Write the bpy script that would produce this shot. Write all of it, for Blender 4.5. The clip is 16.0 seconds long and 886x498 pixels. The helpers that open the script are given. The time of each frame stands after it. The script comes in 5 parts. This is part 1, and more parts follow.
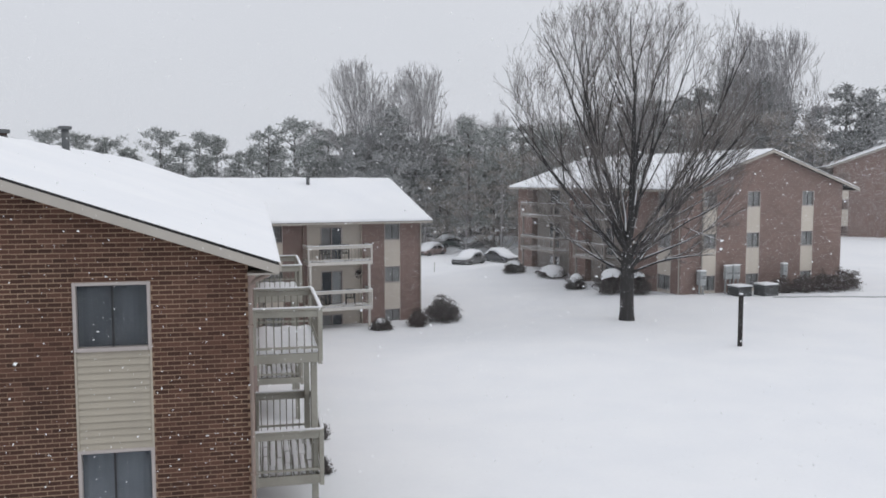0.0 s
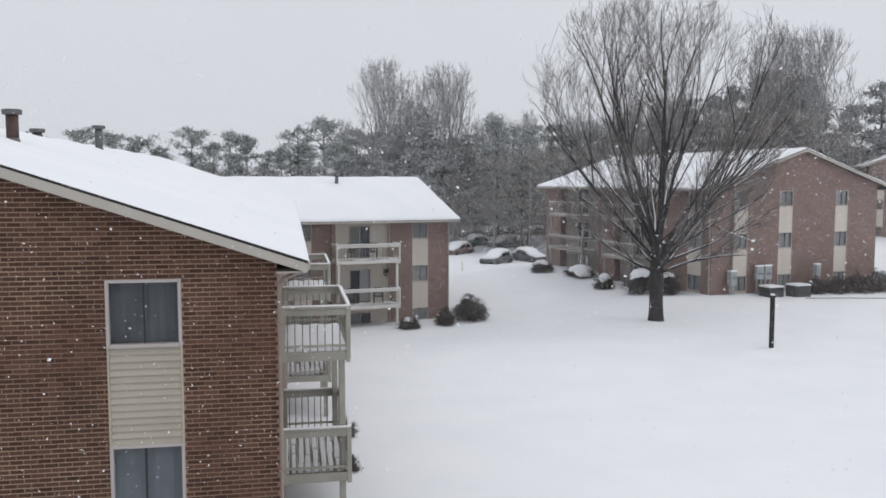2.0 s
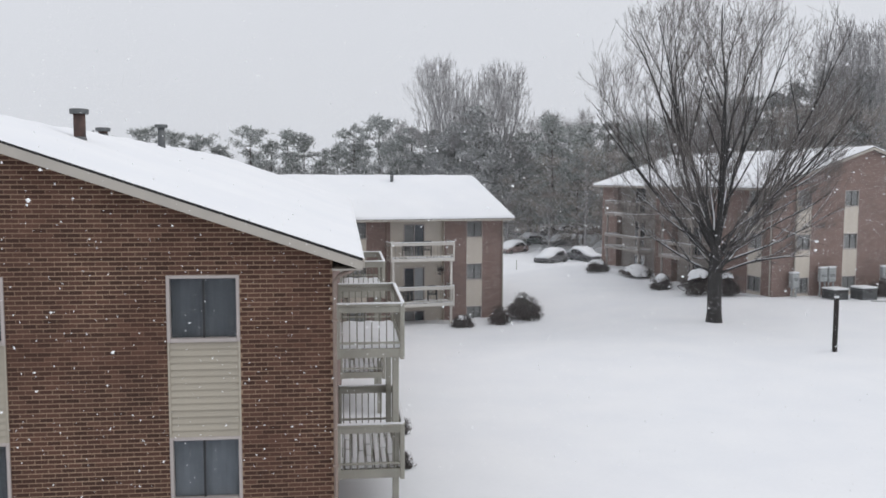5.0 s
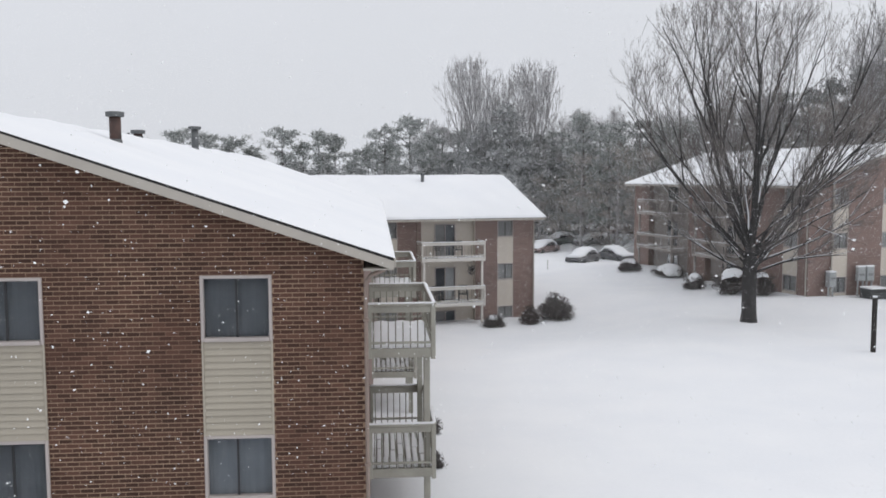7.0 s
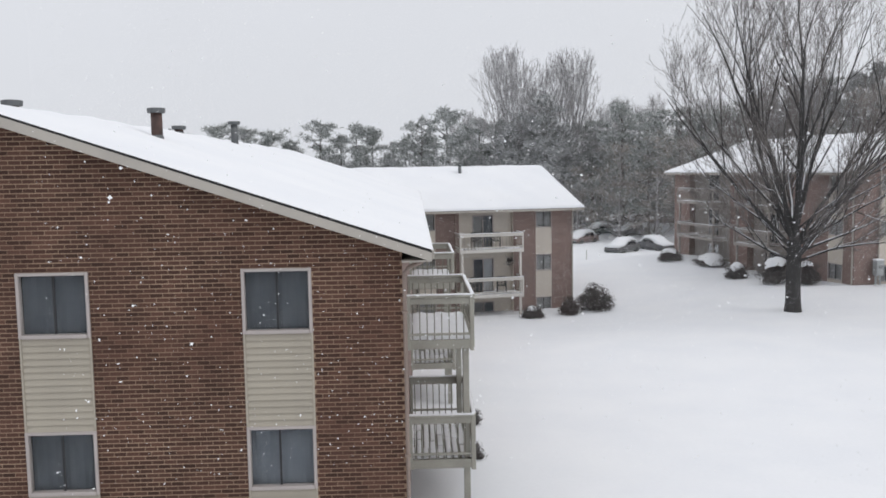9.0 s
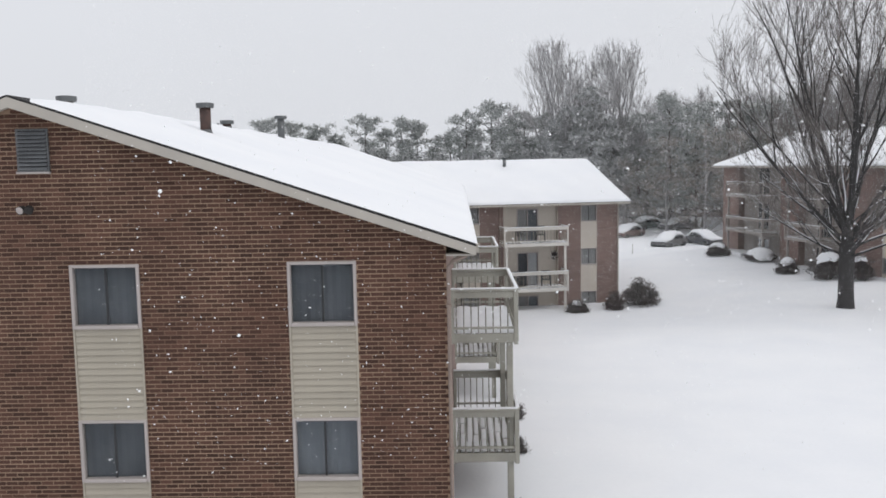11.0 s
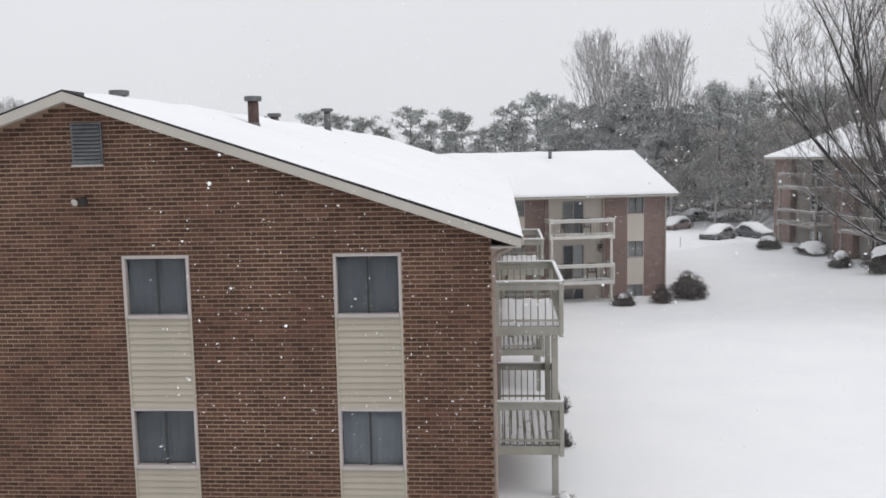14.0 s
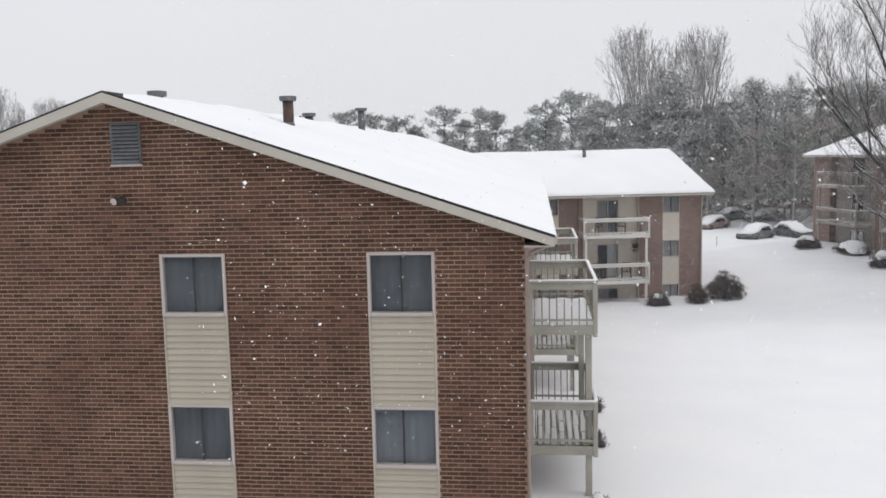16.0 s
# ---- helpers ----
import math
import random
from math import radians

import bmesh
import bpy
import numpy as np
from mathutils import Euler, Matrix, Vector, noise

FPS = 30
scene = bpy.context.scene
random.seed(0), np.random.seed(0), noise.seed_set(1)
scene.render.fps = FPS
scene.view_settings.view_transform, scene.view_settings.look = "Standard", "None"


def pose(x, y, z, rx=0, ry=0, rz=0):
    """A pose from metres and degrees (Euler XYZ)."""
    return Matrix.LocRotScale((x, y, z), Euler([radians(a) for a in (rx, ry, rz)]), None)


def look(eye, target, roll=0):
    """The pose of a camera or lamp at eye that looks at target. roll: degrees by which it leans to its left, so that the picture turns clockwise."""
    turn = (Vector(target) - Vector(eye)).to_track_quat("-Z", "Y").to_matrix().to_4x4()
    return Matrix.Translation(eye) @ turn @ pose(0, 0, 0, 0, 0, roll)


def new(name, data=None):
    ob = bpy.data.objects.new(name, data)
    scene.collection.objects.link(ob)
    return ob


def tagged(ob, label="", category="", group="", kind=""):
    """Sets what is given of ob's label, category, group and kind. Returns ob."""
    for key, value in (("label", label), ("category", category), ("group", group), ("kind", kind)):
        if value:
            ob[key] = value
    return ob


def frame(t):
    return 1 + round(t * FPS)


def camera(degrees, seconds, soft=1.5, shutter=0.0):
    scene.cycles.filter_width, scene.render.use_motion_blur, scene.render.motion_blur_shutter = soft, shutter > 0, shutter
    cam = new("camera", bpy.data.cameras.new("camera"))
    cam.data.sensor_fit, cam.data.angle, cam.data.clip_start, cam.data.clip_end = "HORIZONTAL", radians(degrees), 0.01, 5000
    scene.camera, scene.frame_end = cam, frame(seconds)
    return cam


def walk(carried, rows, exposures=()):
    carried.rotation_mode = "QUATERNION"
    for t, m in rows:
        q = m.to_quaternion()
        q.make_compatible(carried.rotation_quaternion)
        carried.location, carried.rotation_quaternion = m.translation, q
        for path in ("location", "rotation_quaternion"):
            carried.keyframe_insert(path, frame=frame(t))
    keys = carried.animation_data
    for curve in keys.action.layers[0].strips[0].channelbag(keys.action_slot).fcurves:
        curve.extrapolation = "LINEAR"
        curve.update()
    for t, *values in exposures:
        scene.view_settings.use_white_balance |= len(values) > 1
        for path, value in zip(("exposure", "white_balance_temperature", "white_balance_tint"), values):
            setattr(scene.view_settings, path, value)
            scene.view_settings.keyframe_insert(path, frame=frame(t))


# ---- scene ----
# The camera stands on one spot, 7.6 m above the lawn, and pans to the left.
EXPOSURES = [(0.0, 0.0, 6400, 10), (4.0, 0.04, 6440, 10), (9.0, 0.11, 6490, 10), (12.5, 0.155, 6560, 10), (16.0, 0.205, 6640, 10)]
cam = camera(55.83, 16.0, soft=1.7)
EYE = 7.6
ROWS = [
    (0.0, 85.355, 0.045, -12.206),
    (0.5, 85.327, -0.002, -11.757),
    (1.0, 85.298, 0.004, -11.261),
    (1.5, 85.293, -0.019, -10.808),
    (2.0, 85.29, -0.022, -10.284),
    (2.5, 85.309, -0.041, -9.72),
    (3.0, 85.292, -0.068, -9.068),
    (3.5, 85.231, -0.093, -8.383),
    (4.0, 85.204, -0.141, -7.743),
    (6.5, 85.158, 0.061, -4.938),
    (7.0, 85.159, 0.19, -4.46),
    (7.5, 85.152, 0.377, -4.023),
    (8.0, 85.043, 0.542, -3.523),
    (8.5, 84.868, 0.767, -2.853),
    (9.0, 84.6, 0.946, -1.913),
    (11.5, 84.148, 0.995, 1.756),
    (12.0, 84.048, 0.964, 2.377),
    (12.5, 83.994, 1.005, 2.895),
    (13.0, 83.861, 1.072, 3.337),
    (13.5, 83.824, 1.066, 3.774),
    (14.0, 83.742, 1.177, 4.197),
    (14.5, 83.664, 1.255, 4.729),
    (15.0, 83.716, 1.319, 5.298),
    (15.5, 83.715, 1.327, 5.903),
    (16.0, 83.723, 1.322, 6.476),
]
walk(cam, [(t, pose(0, 0, EYE, rx, ry, rz)) for t, rx, ry, rz in ROWS], EXPOSURES)

# ---- light: an overcast winter sky with a weak veiled sun ----
SUN_ELEVATION, SUN_TURN = 40.0, 105.0
world = bpy.data.worlds.new("overcast_sky")
scene.world = world
world.use_nodes = True
wn, wl = world.node_tree.nodes, world.node_tree.links
wn.clear()
w_out, w_back = wn.new("ShaderNodeOutputWorld"), wn.new("ShaderNodeBackground")
w_sky = wn.new("ShaderNodeTexSky")
w_sky.sky_type, w_sky.sun_disc = "NISHITA", False
w_sky.sun_elevation, w_sky.sun_rotation = radians(SUN_ELEVATION), radians(SUN_TURN)
w_sky.dust_density = 6.0
w_coord, w_split, w_ramp = wn.new("ShaderNodeTexCoord"), wn.new("ShaderNodeSeparateXYZ"), wn.new("ShaderNodeValToRGB")
w_ramp.color_ramp.elements[0].position, w_ramp.color_ramp.elements[0].color = 0.0, (0.68, 0.70, 0.745, 1)
w_ramp.color_ramp.elements[1].position, w_ramp.color_ramp.elements[1].color = 0.9, (0.95, 0.96, 0.99, 1)
w_mid = w_ramp.color_ramp.elements.new(0.32)
w_mid.color = (0.72, 0.735, 0.775, 1)
w_dim, w_mix = wn.new("ShaderNodeVectorMath"), wn.new("ShaderNodeMixRGB")
w_dim.operation = "SCALE"
w_dim.inputs["Scale"].default_value = 0.10
w_cloud = wn.new("ShaderNodeTexNoise")
w_cloud.inputs["Scale"].default_value, w_cloud.inputs["Detail"].default_value = 2.2, 3.0
w_soft, w_mul = wn.new("ShaderNodeMapRange"), wn.new("ShaderNodeVectorMath")
w_soft.inputs["To Min"].default_value, w_soft.inputs["To Max"].default_value = 0.95, 1.05
w_mul.operation = "SCALE"
w_mix.inputs["Fac"].default_value = 0.06
wl.new(w_coord.outputs["Generated"], w_split.inputs[0])
wl.new(w_split.outputs["Z"], w_ramp.inputs["Fac"])
wl.new(w_coord.outputs["Generated"], w_cloud.inputs["Vector"])
wl.new(w_cloud.outputs["Fac"], w_soft.inputs["Value"])
wl.new(w_ramp.outputs["Color"], w_mul.inputs[0])
wl.new(w_soft.outputs["Result"], w_mul.inputs["Scale"])
wl.new(w_sky.outputs["Color"], w_dim.inputs[0])
wl.new(w_mul.outputs["Vector"], w_mix.inputs["Color1"])
wl.new(w_dim.outputs["Vector"], w_mix.inputs["Color2"])
wl.new(w_mix.outputs["Color"], w_back.inputs["Color"])
wl.new(w_back.outputs["Background"], w_out.inputs["Surface"])
w_back.inputs["Strength"].default_value = 1.0
sun_data = bpy.data.lights.new("veiled_sun", "SUN")
sun_data.energy, sun_data.angle, sun_data.color = 0.5, radians(40), (1.0, 0.97, 0.93)
sun = new("veiled_sun", sun_data)
_a, _e = radians(SUN_TURN), radians(SUN_ELEVATION)
sun.matrix_basis = look((60 * math.sin(_a) * math.cos(_e), 60 * math.cos(_a) * math.cos(_e), 60 * math.sin(_e)), (0, 0, 0))


# ---- materials ----
def material(name, colour, other=None, rough=0.8, scale=3.0, fine=40.0, bump=0.15, metal=0.0, spread=0.0, source="", spec=0.3, speck=0.15):
    """A surface of two tones mixed by coarse and fine noise, with a light relief; spread varies pieces by brightness."""
    m = bpy.data.materials.new(name)
    m.use_nodes = True
    n, l = m.node_tree.nodes, m.node_tree.links
    b = n["Principled BSDF"]
    b.inputs["Roughness"].default_value, b.inputs["Metallic"].default_value = rough, metal
    b.inputs["Specular IOR Level"].default_value = spec
    other = other or tuple(c * 0.75 for c in colour)
    coord = n.new("ShaderNodeTexCoord")
    big, small = n.new("ShaderNodeTexNoise"), n.new("ShaderNodeTexNoise")
    big.inputs["Scale"].default_value, big.inputs["Detail"].default_value = scale, 5.0
    small.inputs["Scale"].default_value, small.inputs["Detail"].default_value = fine, 4.0
    l.new(coord.outputs["Object"], big.inputs["Vector"])
    l.new(coord.outputs["Object"], small.inputs["Vector"])
    ramp = n.new("ShaderNodeMapRange")
    ramp.inputs["From Min"].default_value, ramp.inputs["From Max"].default_value = 0.32, 0.68
    l.new(big.outputs["Fac"], ramp.inputs["Value"])
    mix = n.new("ShaderNodeMixRGB")
    mix.inputs["Color1"].default_value, mix.inputs["Color2"].default_value = (*colour, 1), (*other, 1)
    l.new(ramp.outputs["Result"], mix.inputs["Fac"])
    grain = n.new("ShaderNodeMapRange")
    grain.inputs["To Min"].default_value, grain.inputs["To Max"].default_value = 1 - speck, 1 + speck
    l.new(small.outputs["Fac"], grain.inputs["Value"])
    scaled = n.new("ShaderNodeVectorMath")
    scaled.operation = "SCALE"
    l.new(mix.outputs["Color"], scaled.inputs[0])
    l.new(grain.outputs["Result"], scaled.inputs["Scale"])
    last = scaled.outputs["Vector"]
    if spread:
        rnd = n.new("ShaderNodeObjectInfo" if source == "object" else "ShaderNodeNewGeometry")
        vary = n.new("ShaderNodeMapRange")
        vary.inputs["To Min"].default_value, vary.inputs["To Max"].default_value = 1 - spread, 1 + spread
        l.new(rnd.outputs["Random" if source == "object" else "Random Per Island"], vary.inputs["Value"])
        again = n.new("ShaderNodeVectorMath")
        again.operation = "SCALE"
        l.new(last, again.inputs[0])
        l.new(vary.outputs["Result"], again.inputs["Scale"])
        last = again.outputs["Vector"]
    l.new(last, b.inputs["Base Color"])
    if bump:
        bp = n.new("ShaderNodeBump")
        bp.inputs["Strength"].default_value, bp.inputs["Distance"].default_value = bump, 0.02
        l.new(small.outputs["Fac"], bp.inputs["Height"])
        l.new(bp.outputs["Normal"], b.inputs["Normal"])
    return m


SNOW = material("snow", (0.83, 0.845, 0.87), (0.79, 0.81, 0.845), 0.9, 0.35, 9.0, 0.25, spec=0.1, speck=0.02)
FLAKE = material("snowflake", (0.90, 0.91, 0.92), (0.88, 0.89, 0.91), 0.9, 1.0, 9.0, 0.0, spec=0.1, speck=0.01)
BRICK_ONE = material("brown_brick", (0.098, 0.050, 0.036), (0.071, 0.038, 0.028), 0.9, 1.4, 60.0, 0.4, spread=0.34, source="object")
BRICK = material("brown_brick_rows", (0.098, 0.050, 0.036), (0.071, 0.038, 0.028), 0.9, 1.4, 60.0, 0.4, spread=0.34, source="island")
# far walls: distance haze put into the brick colour, paler than near brick
BRICK_FAR = material("hazed_brick", (0.262, 0.190, 0.168), (0.226, 0.168, 0.150), 0.9, 0.5, 14.0, 0.3, spread=0.10, source="island", speck=0.14)
MORTAR = material("mortar", (0.375, 0.272, 0.192), (0.190, 0.122, 0.088), 0.95, 0.55, 50.0, 0.3)
# mortar of the far walls, lifted by the same haze in its colour
MORTAR_FAR = material("hazed_mortar", (0.288, 0.220, 0.197), (0.248, 0.192, 0.173), 0.95, 0.6, 30.0, 0.2)
SIDING = material("tan_siding", (0.420, 0.382, 0.315), (0.378, 0.345, 0.286), 0.6, 1.2, 30.0, 0.08, spread=0.04, source="object", speck=0.05)
# far siding: paler than the near panels, haze put into the colour
SIDING_FAR = material("hazed_siding", (0.62, 0.57, 0.50), (0.57, 0.525, 0.465), 0.7, 1.0, 12.0, 0.1, speck=0.06)
TRIM = material("taupe_trim", (0.450, 0.420, 0.375), (0.395, 0.368, 0.33), 0.6, 1.5, 30.0, 0.08, speck=0.06)
FRAME = material("window_frame_paint", (0.455, 0.410, 0.392), (0.405, 0.366, 0.350), 0.5, 2.0, 40.0, 0.05, speck=0.05)
SHINGLE = material("dark_shingle_edge", (0.035, 0.034, 0.035), None, 0.9, 4.0, 60.0, 0.5)
RAIL = material("grey_green_paint", (0.400, 0.398, 0.350), (0.330, 0.328, 0.288), 0.7, 2.0, 35.0, 0.15, speck=0.16)
RAIL_STICK = material("weathered_baluster_paint", (0.235, 0.228, 0.195), (0.165, 0.160, 0.138), 0.8, 3.0, 35.0, 0.15, speck=0.16)
METER = material("pale_meter_casing", (0.40, 0.42, 0.425), (0.33, 0.348, 0.352), 0.6, 3.0, 30.0, 0.05)
CAR_GLASS = material("dark_car_glass", (0.03, 0.032, 0.035), None, 0.15, 2.0, 20.0, 0.0, spec=0.5)
# cream rails of the second house, whitened by haze in the colour
RAIL_FAR = material("hazed_cream_rail", (0.70, 0.68, 0.635), (0.64, 0.62, 0.585), 0.7, 2.0, 20.0, 0.1, speck=0.08)
DECK = material("weathered_deck_board", (0.20, 0.195, 0.165), (0.14, 0.135, 0.115), 0.85, 2.0, 30.0, 0.2)
PIPE = material("brown_downspout", (0.30, 0.235, 0.20), (0.24, 0.19, 0.165), 0.5, 2.0, 30.0, 0.05)
VENT = material("rusty_flue", (0.115, 0.070, 0.060), (0.060, 0.045, 0.042), 0.75, 5.0, 40.0, 0.2)
METAL = material("galvanised_grey", (0.150, 0.158, 0.162), (0.105, 0.110, 0.114), 0.5, 4.0, 40.0, 0.1, metal=0.3)
CURTAIN = material("grey_blue_drape", (0.125, 0.133, 0.146), (0.100, 0.107, 0.119), 0.9, 3.0, 30.0, 0.1)
CURTAIN_PALE = material("pale_drape", (0.190, 0.204, 0.222), (0.155, 0.168, 0.184), 0.9, 3.0, 30.0, 0.1)
CURTAIN_BRIGHT = material("white_drape", (0.55, 0.56, 0.57), (0.48, 0.49, 0.50), 0.9, 3.0, 30.0, 0.1)
SLAT = material("weathered_louvre_paint", (0.20, 0.21, 0.22), (0.15, 0.157, 0.165), 0.7, 4.0, 40.0, 0.1)
# blinds of the far windows, haze put into their grey
CURTAIN_FAR = material("hazed_blind", (0.38, 0.375, 0.37), (0.32, 0.316, 0.312), 0.9, 2.0, 20.0, 0.1)
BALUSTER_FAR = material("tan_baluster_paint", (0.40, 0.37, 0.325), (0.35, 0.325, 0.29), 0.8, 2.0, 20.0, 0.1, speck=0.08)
DARK = material("dark_room", (0.045, 0.045, 0.048), None, 0.9, 2.0, 20.0, 0.0)
BARK = material("grey_bark", (0.046, 0.045, 0.045), (0.060, 0.058, 0.058), 0.95, 3.0, 25.0, 0.5)
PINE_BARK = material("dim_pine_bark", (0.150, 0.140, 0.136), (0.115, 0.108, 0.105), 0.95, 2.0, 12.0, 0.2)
# twig bark, lightened with some haze put into the colour
TWIG = material("twig_bark", (0.185, 0.170, 0.162), (0.142, 0.130, 0.124), 0.95, 1.0, 12.0, 0.2, spread=0.2)
# far woods: haze put into twig, needle and leaf colours as pale grey
TWIG_FAR = material("hazed_far_twigs", (0.330, 0.321, 0.324), (0.278, 0.272, 0.276), 0.95, 0.5, 6.0, 0.1, spread=0.12)
NEEDLE = material("hazed_pine_needles", (0.350, 0.370, 0.358), (0.285, 0.303, 0.295), 0.9, 0.5, 4.0, 0.0, spread=0.22)
NEEDLE_DARK = material("hazed_evergreen", (0.340, 0.350, 0.350), (0.295, 0.304, 0.304), 0.9, 0.3, 4.0, 0.0, spread=0.12)
OAK = material("hazed_withered_leaves", (0.315, 0.289, 0.266), (0.270, 0.249, 0.231), 0.9, 0.5, 4.0, 0.0, spread=0.2)
SHRUB = material("dark_shrub_leaves", (0.115, 0.112, 0.110), (0.140, 0.126, 0.120), 0.9, 2.0, 12.0, 0.0, spread=0.4)
# dull brown rails of the third house, with haze lifted into the colour
RAIL_DIM = material("dull_brown_rail_paint", (0.36, 0.335, 0.312), (0.31, 0.288, 0.268), 0.8, 2.0, 20.0, 0.1, speck=0.08)
THICKET = material("brown_thicket", (0.150, 0.130, 0.125), (0.115, 0.102, 0.098), 0.9, 2.0, 12.0, 0.0, spread=0.4)
UNIT = material("dark_grey_casing", (0.095, 0.100, 0.102), (0.07, 0.074, 0.076), 0.6, 3.0, 30.0, 0.1)
IRON = material("dark_post_wood", (0.040, 0.036, 0.034), None, 0.85, 5.0, 40.0, 0.3)
STILE = material("dark_sash_metal", (0.045, 0.045, 0.048), None, 0.5, 4.0, 40.0, 0.05)
CAR_GREY = material("grey_car_paint", (0.14, 0.14, 0.145), None, 0.4, 2.0, 20.0, 0.0, spec=0.5)
CAR_RED = material("dull_red_car_paint", (0.22, 0.16, 0.15), None, 0.4, 2.0, 20.0, 0.0, spec=0.5)
CAR_GREEN = material("grey_green_car_paint", (0.15, 0.18, 0.175), None, 0.4, 2.0, 20.0, 0.0, spec=0.5)
CAR_DARK = material("dark_car_paint", (0.085, 0.088, 0.096), None, 0.35, 2.0, 20.0, 0.0, spec=0.5)
TYRE = material("black_rubber", (0.02, 0.02, 0.02), None, 0.9, 5.0, 40.0, 0.1)


def glass_material():
    m = bpy.data.materials.new("window_glass")
    m.use_nodes = True
    b = m.node_tree.nodes["Principled BSDF"]
    b.inputs["Base Color"].default_value = (0.88, 0.90, 0.91, 1)
    b.inputs["Roughness"].default_value = 0.03
    b.inputs["Transmission Weight"].default_value = 1.0
    b.inputs["IOR"].default_value = 1.12
    return m


GLASS = glass_material()


# ---- mesh helpers ----
class Shape:
    """Vertices and faces of one mesh, gathered piece by piece."""

    def __init__(self, m=None):
        self.v, self.f, self.m = [], [], m

    def add(self, verts, faces):
        k = len(self.v)
        self.v.extend([tuple(self.m @ Vector(p)) for p in verts] if self.m else verts)
        self.f.extend([tuple(i + k for i in q) for q in faces])
        return self

    def box(self, x0, x1, y0, y1, z0, z1, ch=0.0):
        if ch <= 0:
            return self.add([(x0, y0, z0), (x1, y0, z0), (x1, y1, z0), (x0, y1, z0), (x0, y0, z1), (x1, y0, z1), (x1, y1, z1), (x0, y1, z1)],
                            [(0, 3, 2, 1), (4, 5, 6, 7), (0, 1, 5, 4), (1, 2, 6, 5), (2, 3, 7, 6), (3, 0, 4, 7)])
        c = min(ch, (x1 - x0) * 0.4, (y1 - y0) * 0.4, (z1 - z0) * 0.4)
        verts = []
        for i, x in enumerate((x0, x1)):
            for j, y in enumerate((y0, y1)):
                for k, z in enumerate((z0, z1)):
                    sx, sy, sz = (1, -1)[i] * c, (1, -1)[j] * c, (1, -1)[k] * c
                    verts += [(x, y + sy, z + sz), (x + sx, y, z + sz), (x + sx, y + sy, z)]
        def at(i, j, k, a):
            return (i * 4 + j * 2 + k) * 3 + a
        faces = []
        for s in (0, 1):
            faces += [[at(s, 0, 0, 0), at(s, 1, 0, 0), at(s, 1, 1, 0), at(s, 0, 1, 0)],
                      [at(0, s, 0, 1), at(1, s, 0, 1), at(1, s, 1, 1), at(0, s, 1, 1)],
                      [at(0, 0, s, 2), at(1, 0, s, 2), at(1, 1, s, 2), at(0, 1, s, 2)]]
            for r in (0, 1):
                faces += [[at(s, r, 0, 0), at(s, r, 1, 0), at(s, r, 1, 1), at(s, r, 0, 1)],
                          [at(s, 0, r, 0), at(s, 1, r, 0), at(s, 1, r, 2), at(s, 0, r, 2)],
                          [at(0, s, r, 1), at(1, s, r, 1), at(1, s, r, 2), at(0, s, r, 2)]]
        for i in (0, 1):
            for j in (0, 1):
                for k in (0, 1):
                    faces.append([at(i, j, k, 0), at(i, j, k, 1), at(i, j, k, 2)])
        mid = Vector(((x0 + x1) / 2, (y0 + y1) / 2, (z0 + z1) / 2))
        good = []
        for q in faces:
            p = [Vector(verts[i]) for i in q]
            nrm = (p[1] - p[0]).cross(p[2] - p[0])
            good.append(q if nrm.dot(sum(p, Vector()) / len(p) - mid) > 0 else q[::-1])
        return self.add(verts, good)

    def prism(self, outline, y0, y1):
        """An outline of (x, z), anticlockwise seen from -y, pushed from y0 to y1."""
        n = len(outline)
        verts = [(x, y0, z) for x, z in outline] + [(x, y1, z) for x, z in outline]
        return self.add(verts, [tuple(range(n)), tuple(range(2 * n - 1, n - 1, -1))] + [(i, i + n, (i + 1) % n + n, (i + 1) % n) for i in range(n)])

    def tube(self, path, radii, n=6, cap=True):
        rings, up = [], Vector((0.31, 0.17, 0.93))
        path = [Vector(p) for p in path]
        for i, p in enumerate(path):
            d = (path[min(i + 1, len(path) - 1)] - path[max(i - 1, 0)]).normalized()
            a = d.cross(up if abs(d.dot(up)) < 0.95 else Vector((1, 0, 0))).normalized()
            b = d.cross(a)
            r = radii[i]
            rings.append([tuple(p + (a * math.cos(6.2832 * k / n) + b * math.sin(6.2832 * k / n)) * r) for k in range(n)])
        faces = [(i * n + k, (i + 1) * n + k, (i + 1) * n + (k + 1) % n, i * n + (k + 1) % n) for i in range(len(path) - 1) for k in range(n)]
        if cap:
            faces += [tuple(range(n)), tuple((len(path) - 1) * n + k for k in range(n - 1, -1, -1))]
        return self.add([p for r in rings for p in r], faces)

    def mesh(self, name, mat, smooth=False):
        me = bpy.data.meshes.new(name)
        me.from_pydata(self.v, [], self.f)
        me.materials.append(mat)
        if smooth:
            me.polygons.foreach_set("use_smooth", [True] * len(me.polygons))
        me.update()
        return me


def part(name, shape, mat, parent=None, label="", smooth=False):
    ob = new(name, shape if isinstance(shape, bpy.types.Mesh) else shape.mesh(name, mat, smooth))
    ob.parent = parent
    return tagged(ob, label)


def thing(name, m, label, category, group="", kind=""):
    ob = new(name)
    ob.matrix_basis = m
    return tagged(ob, label, category, group, kind)


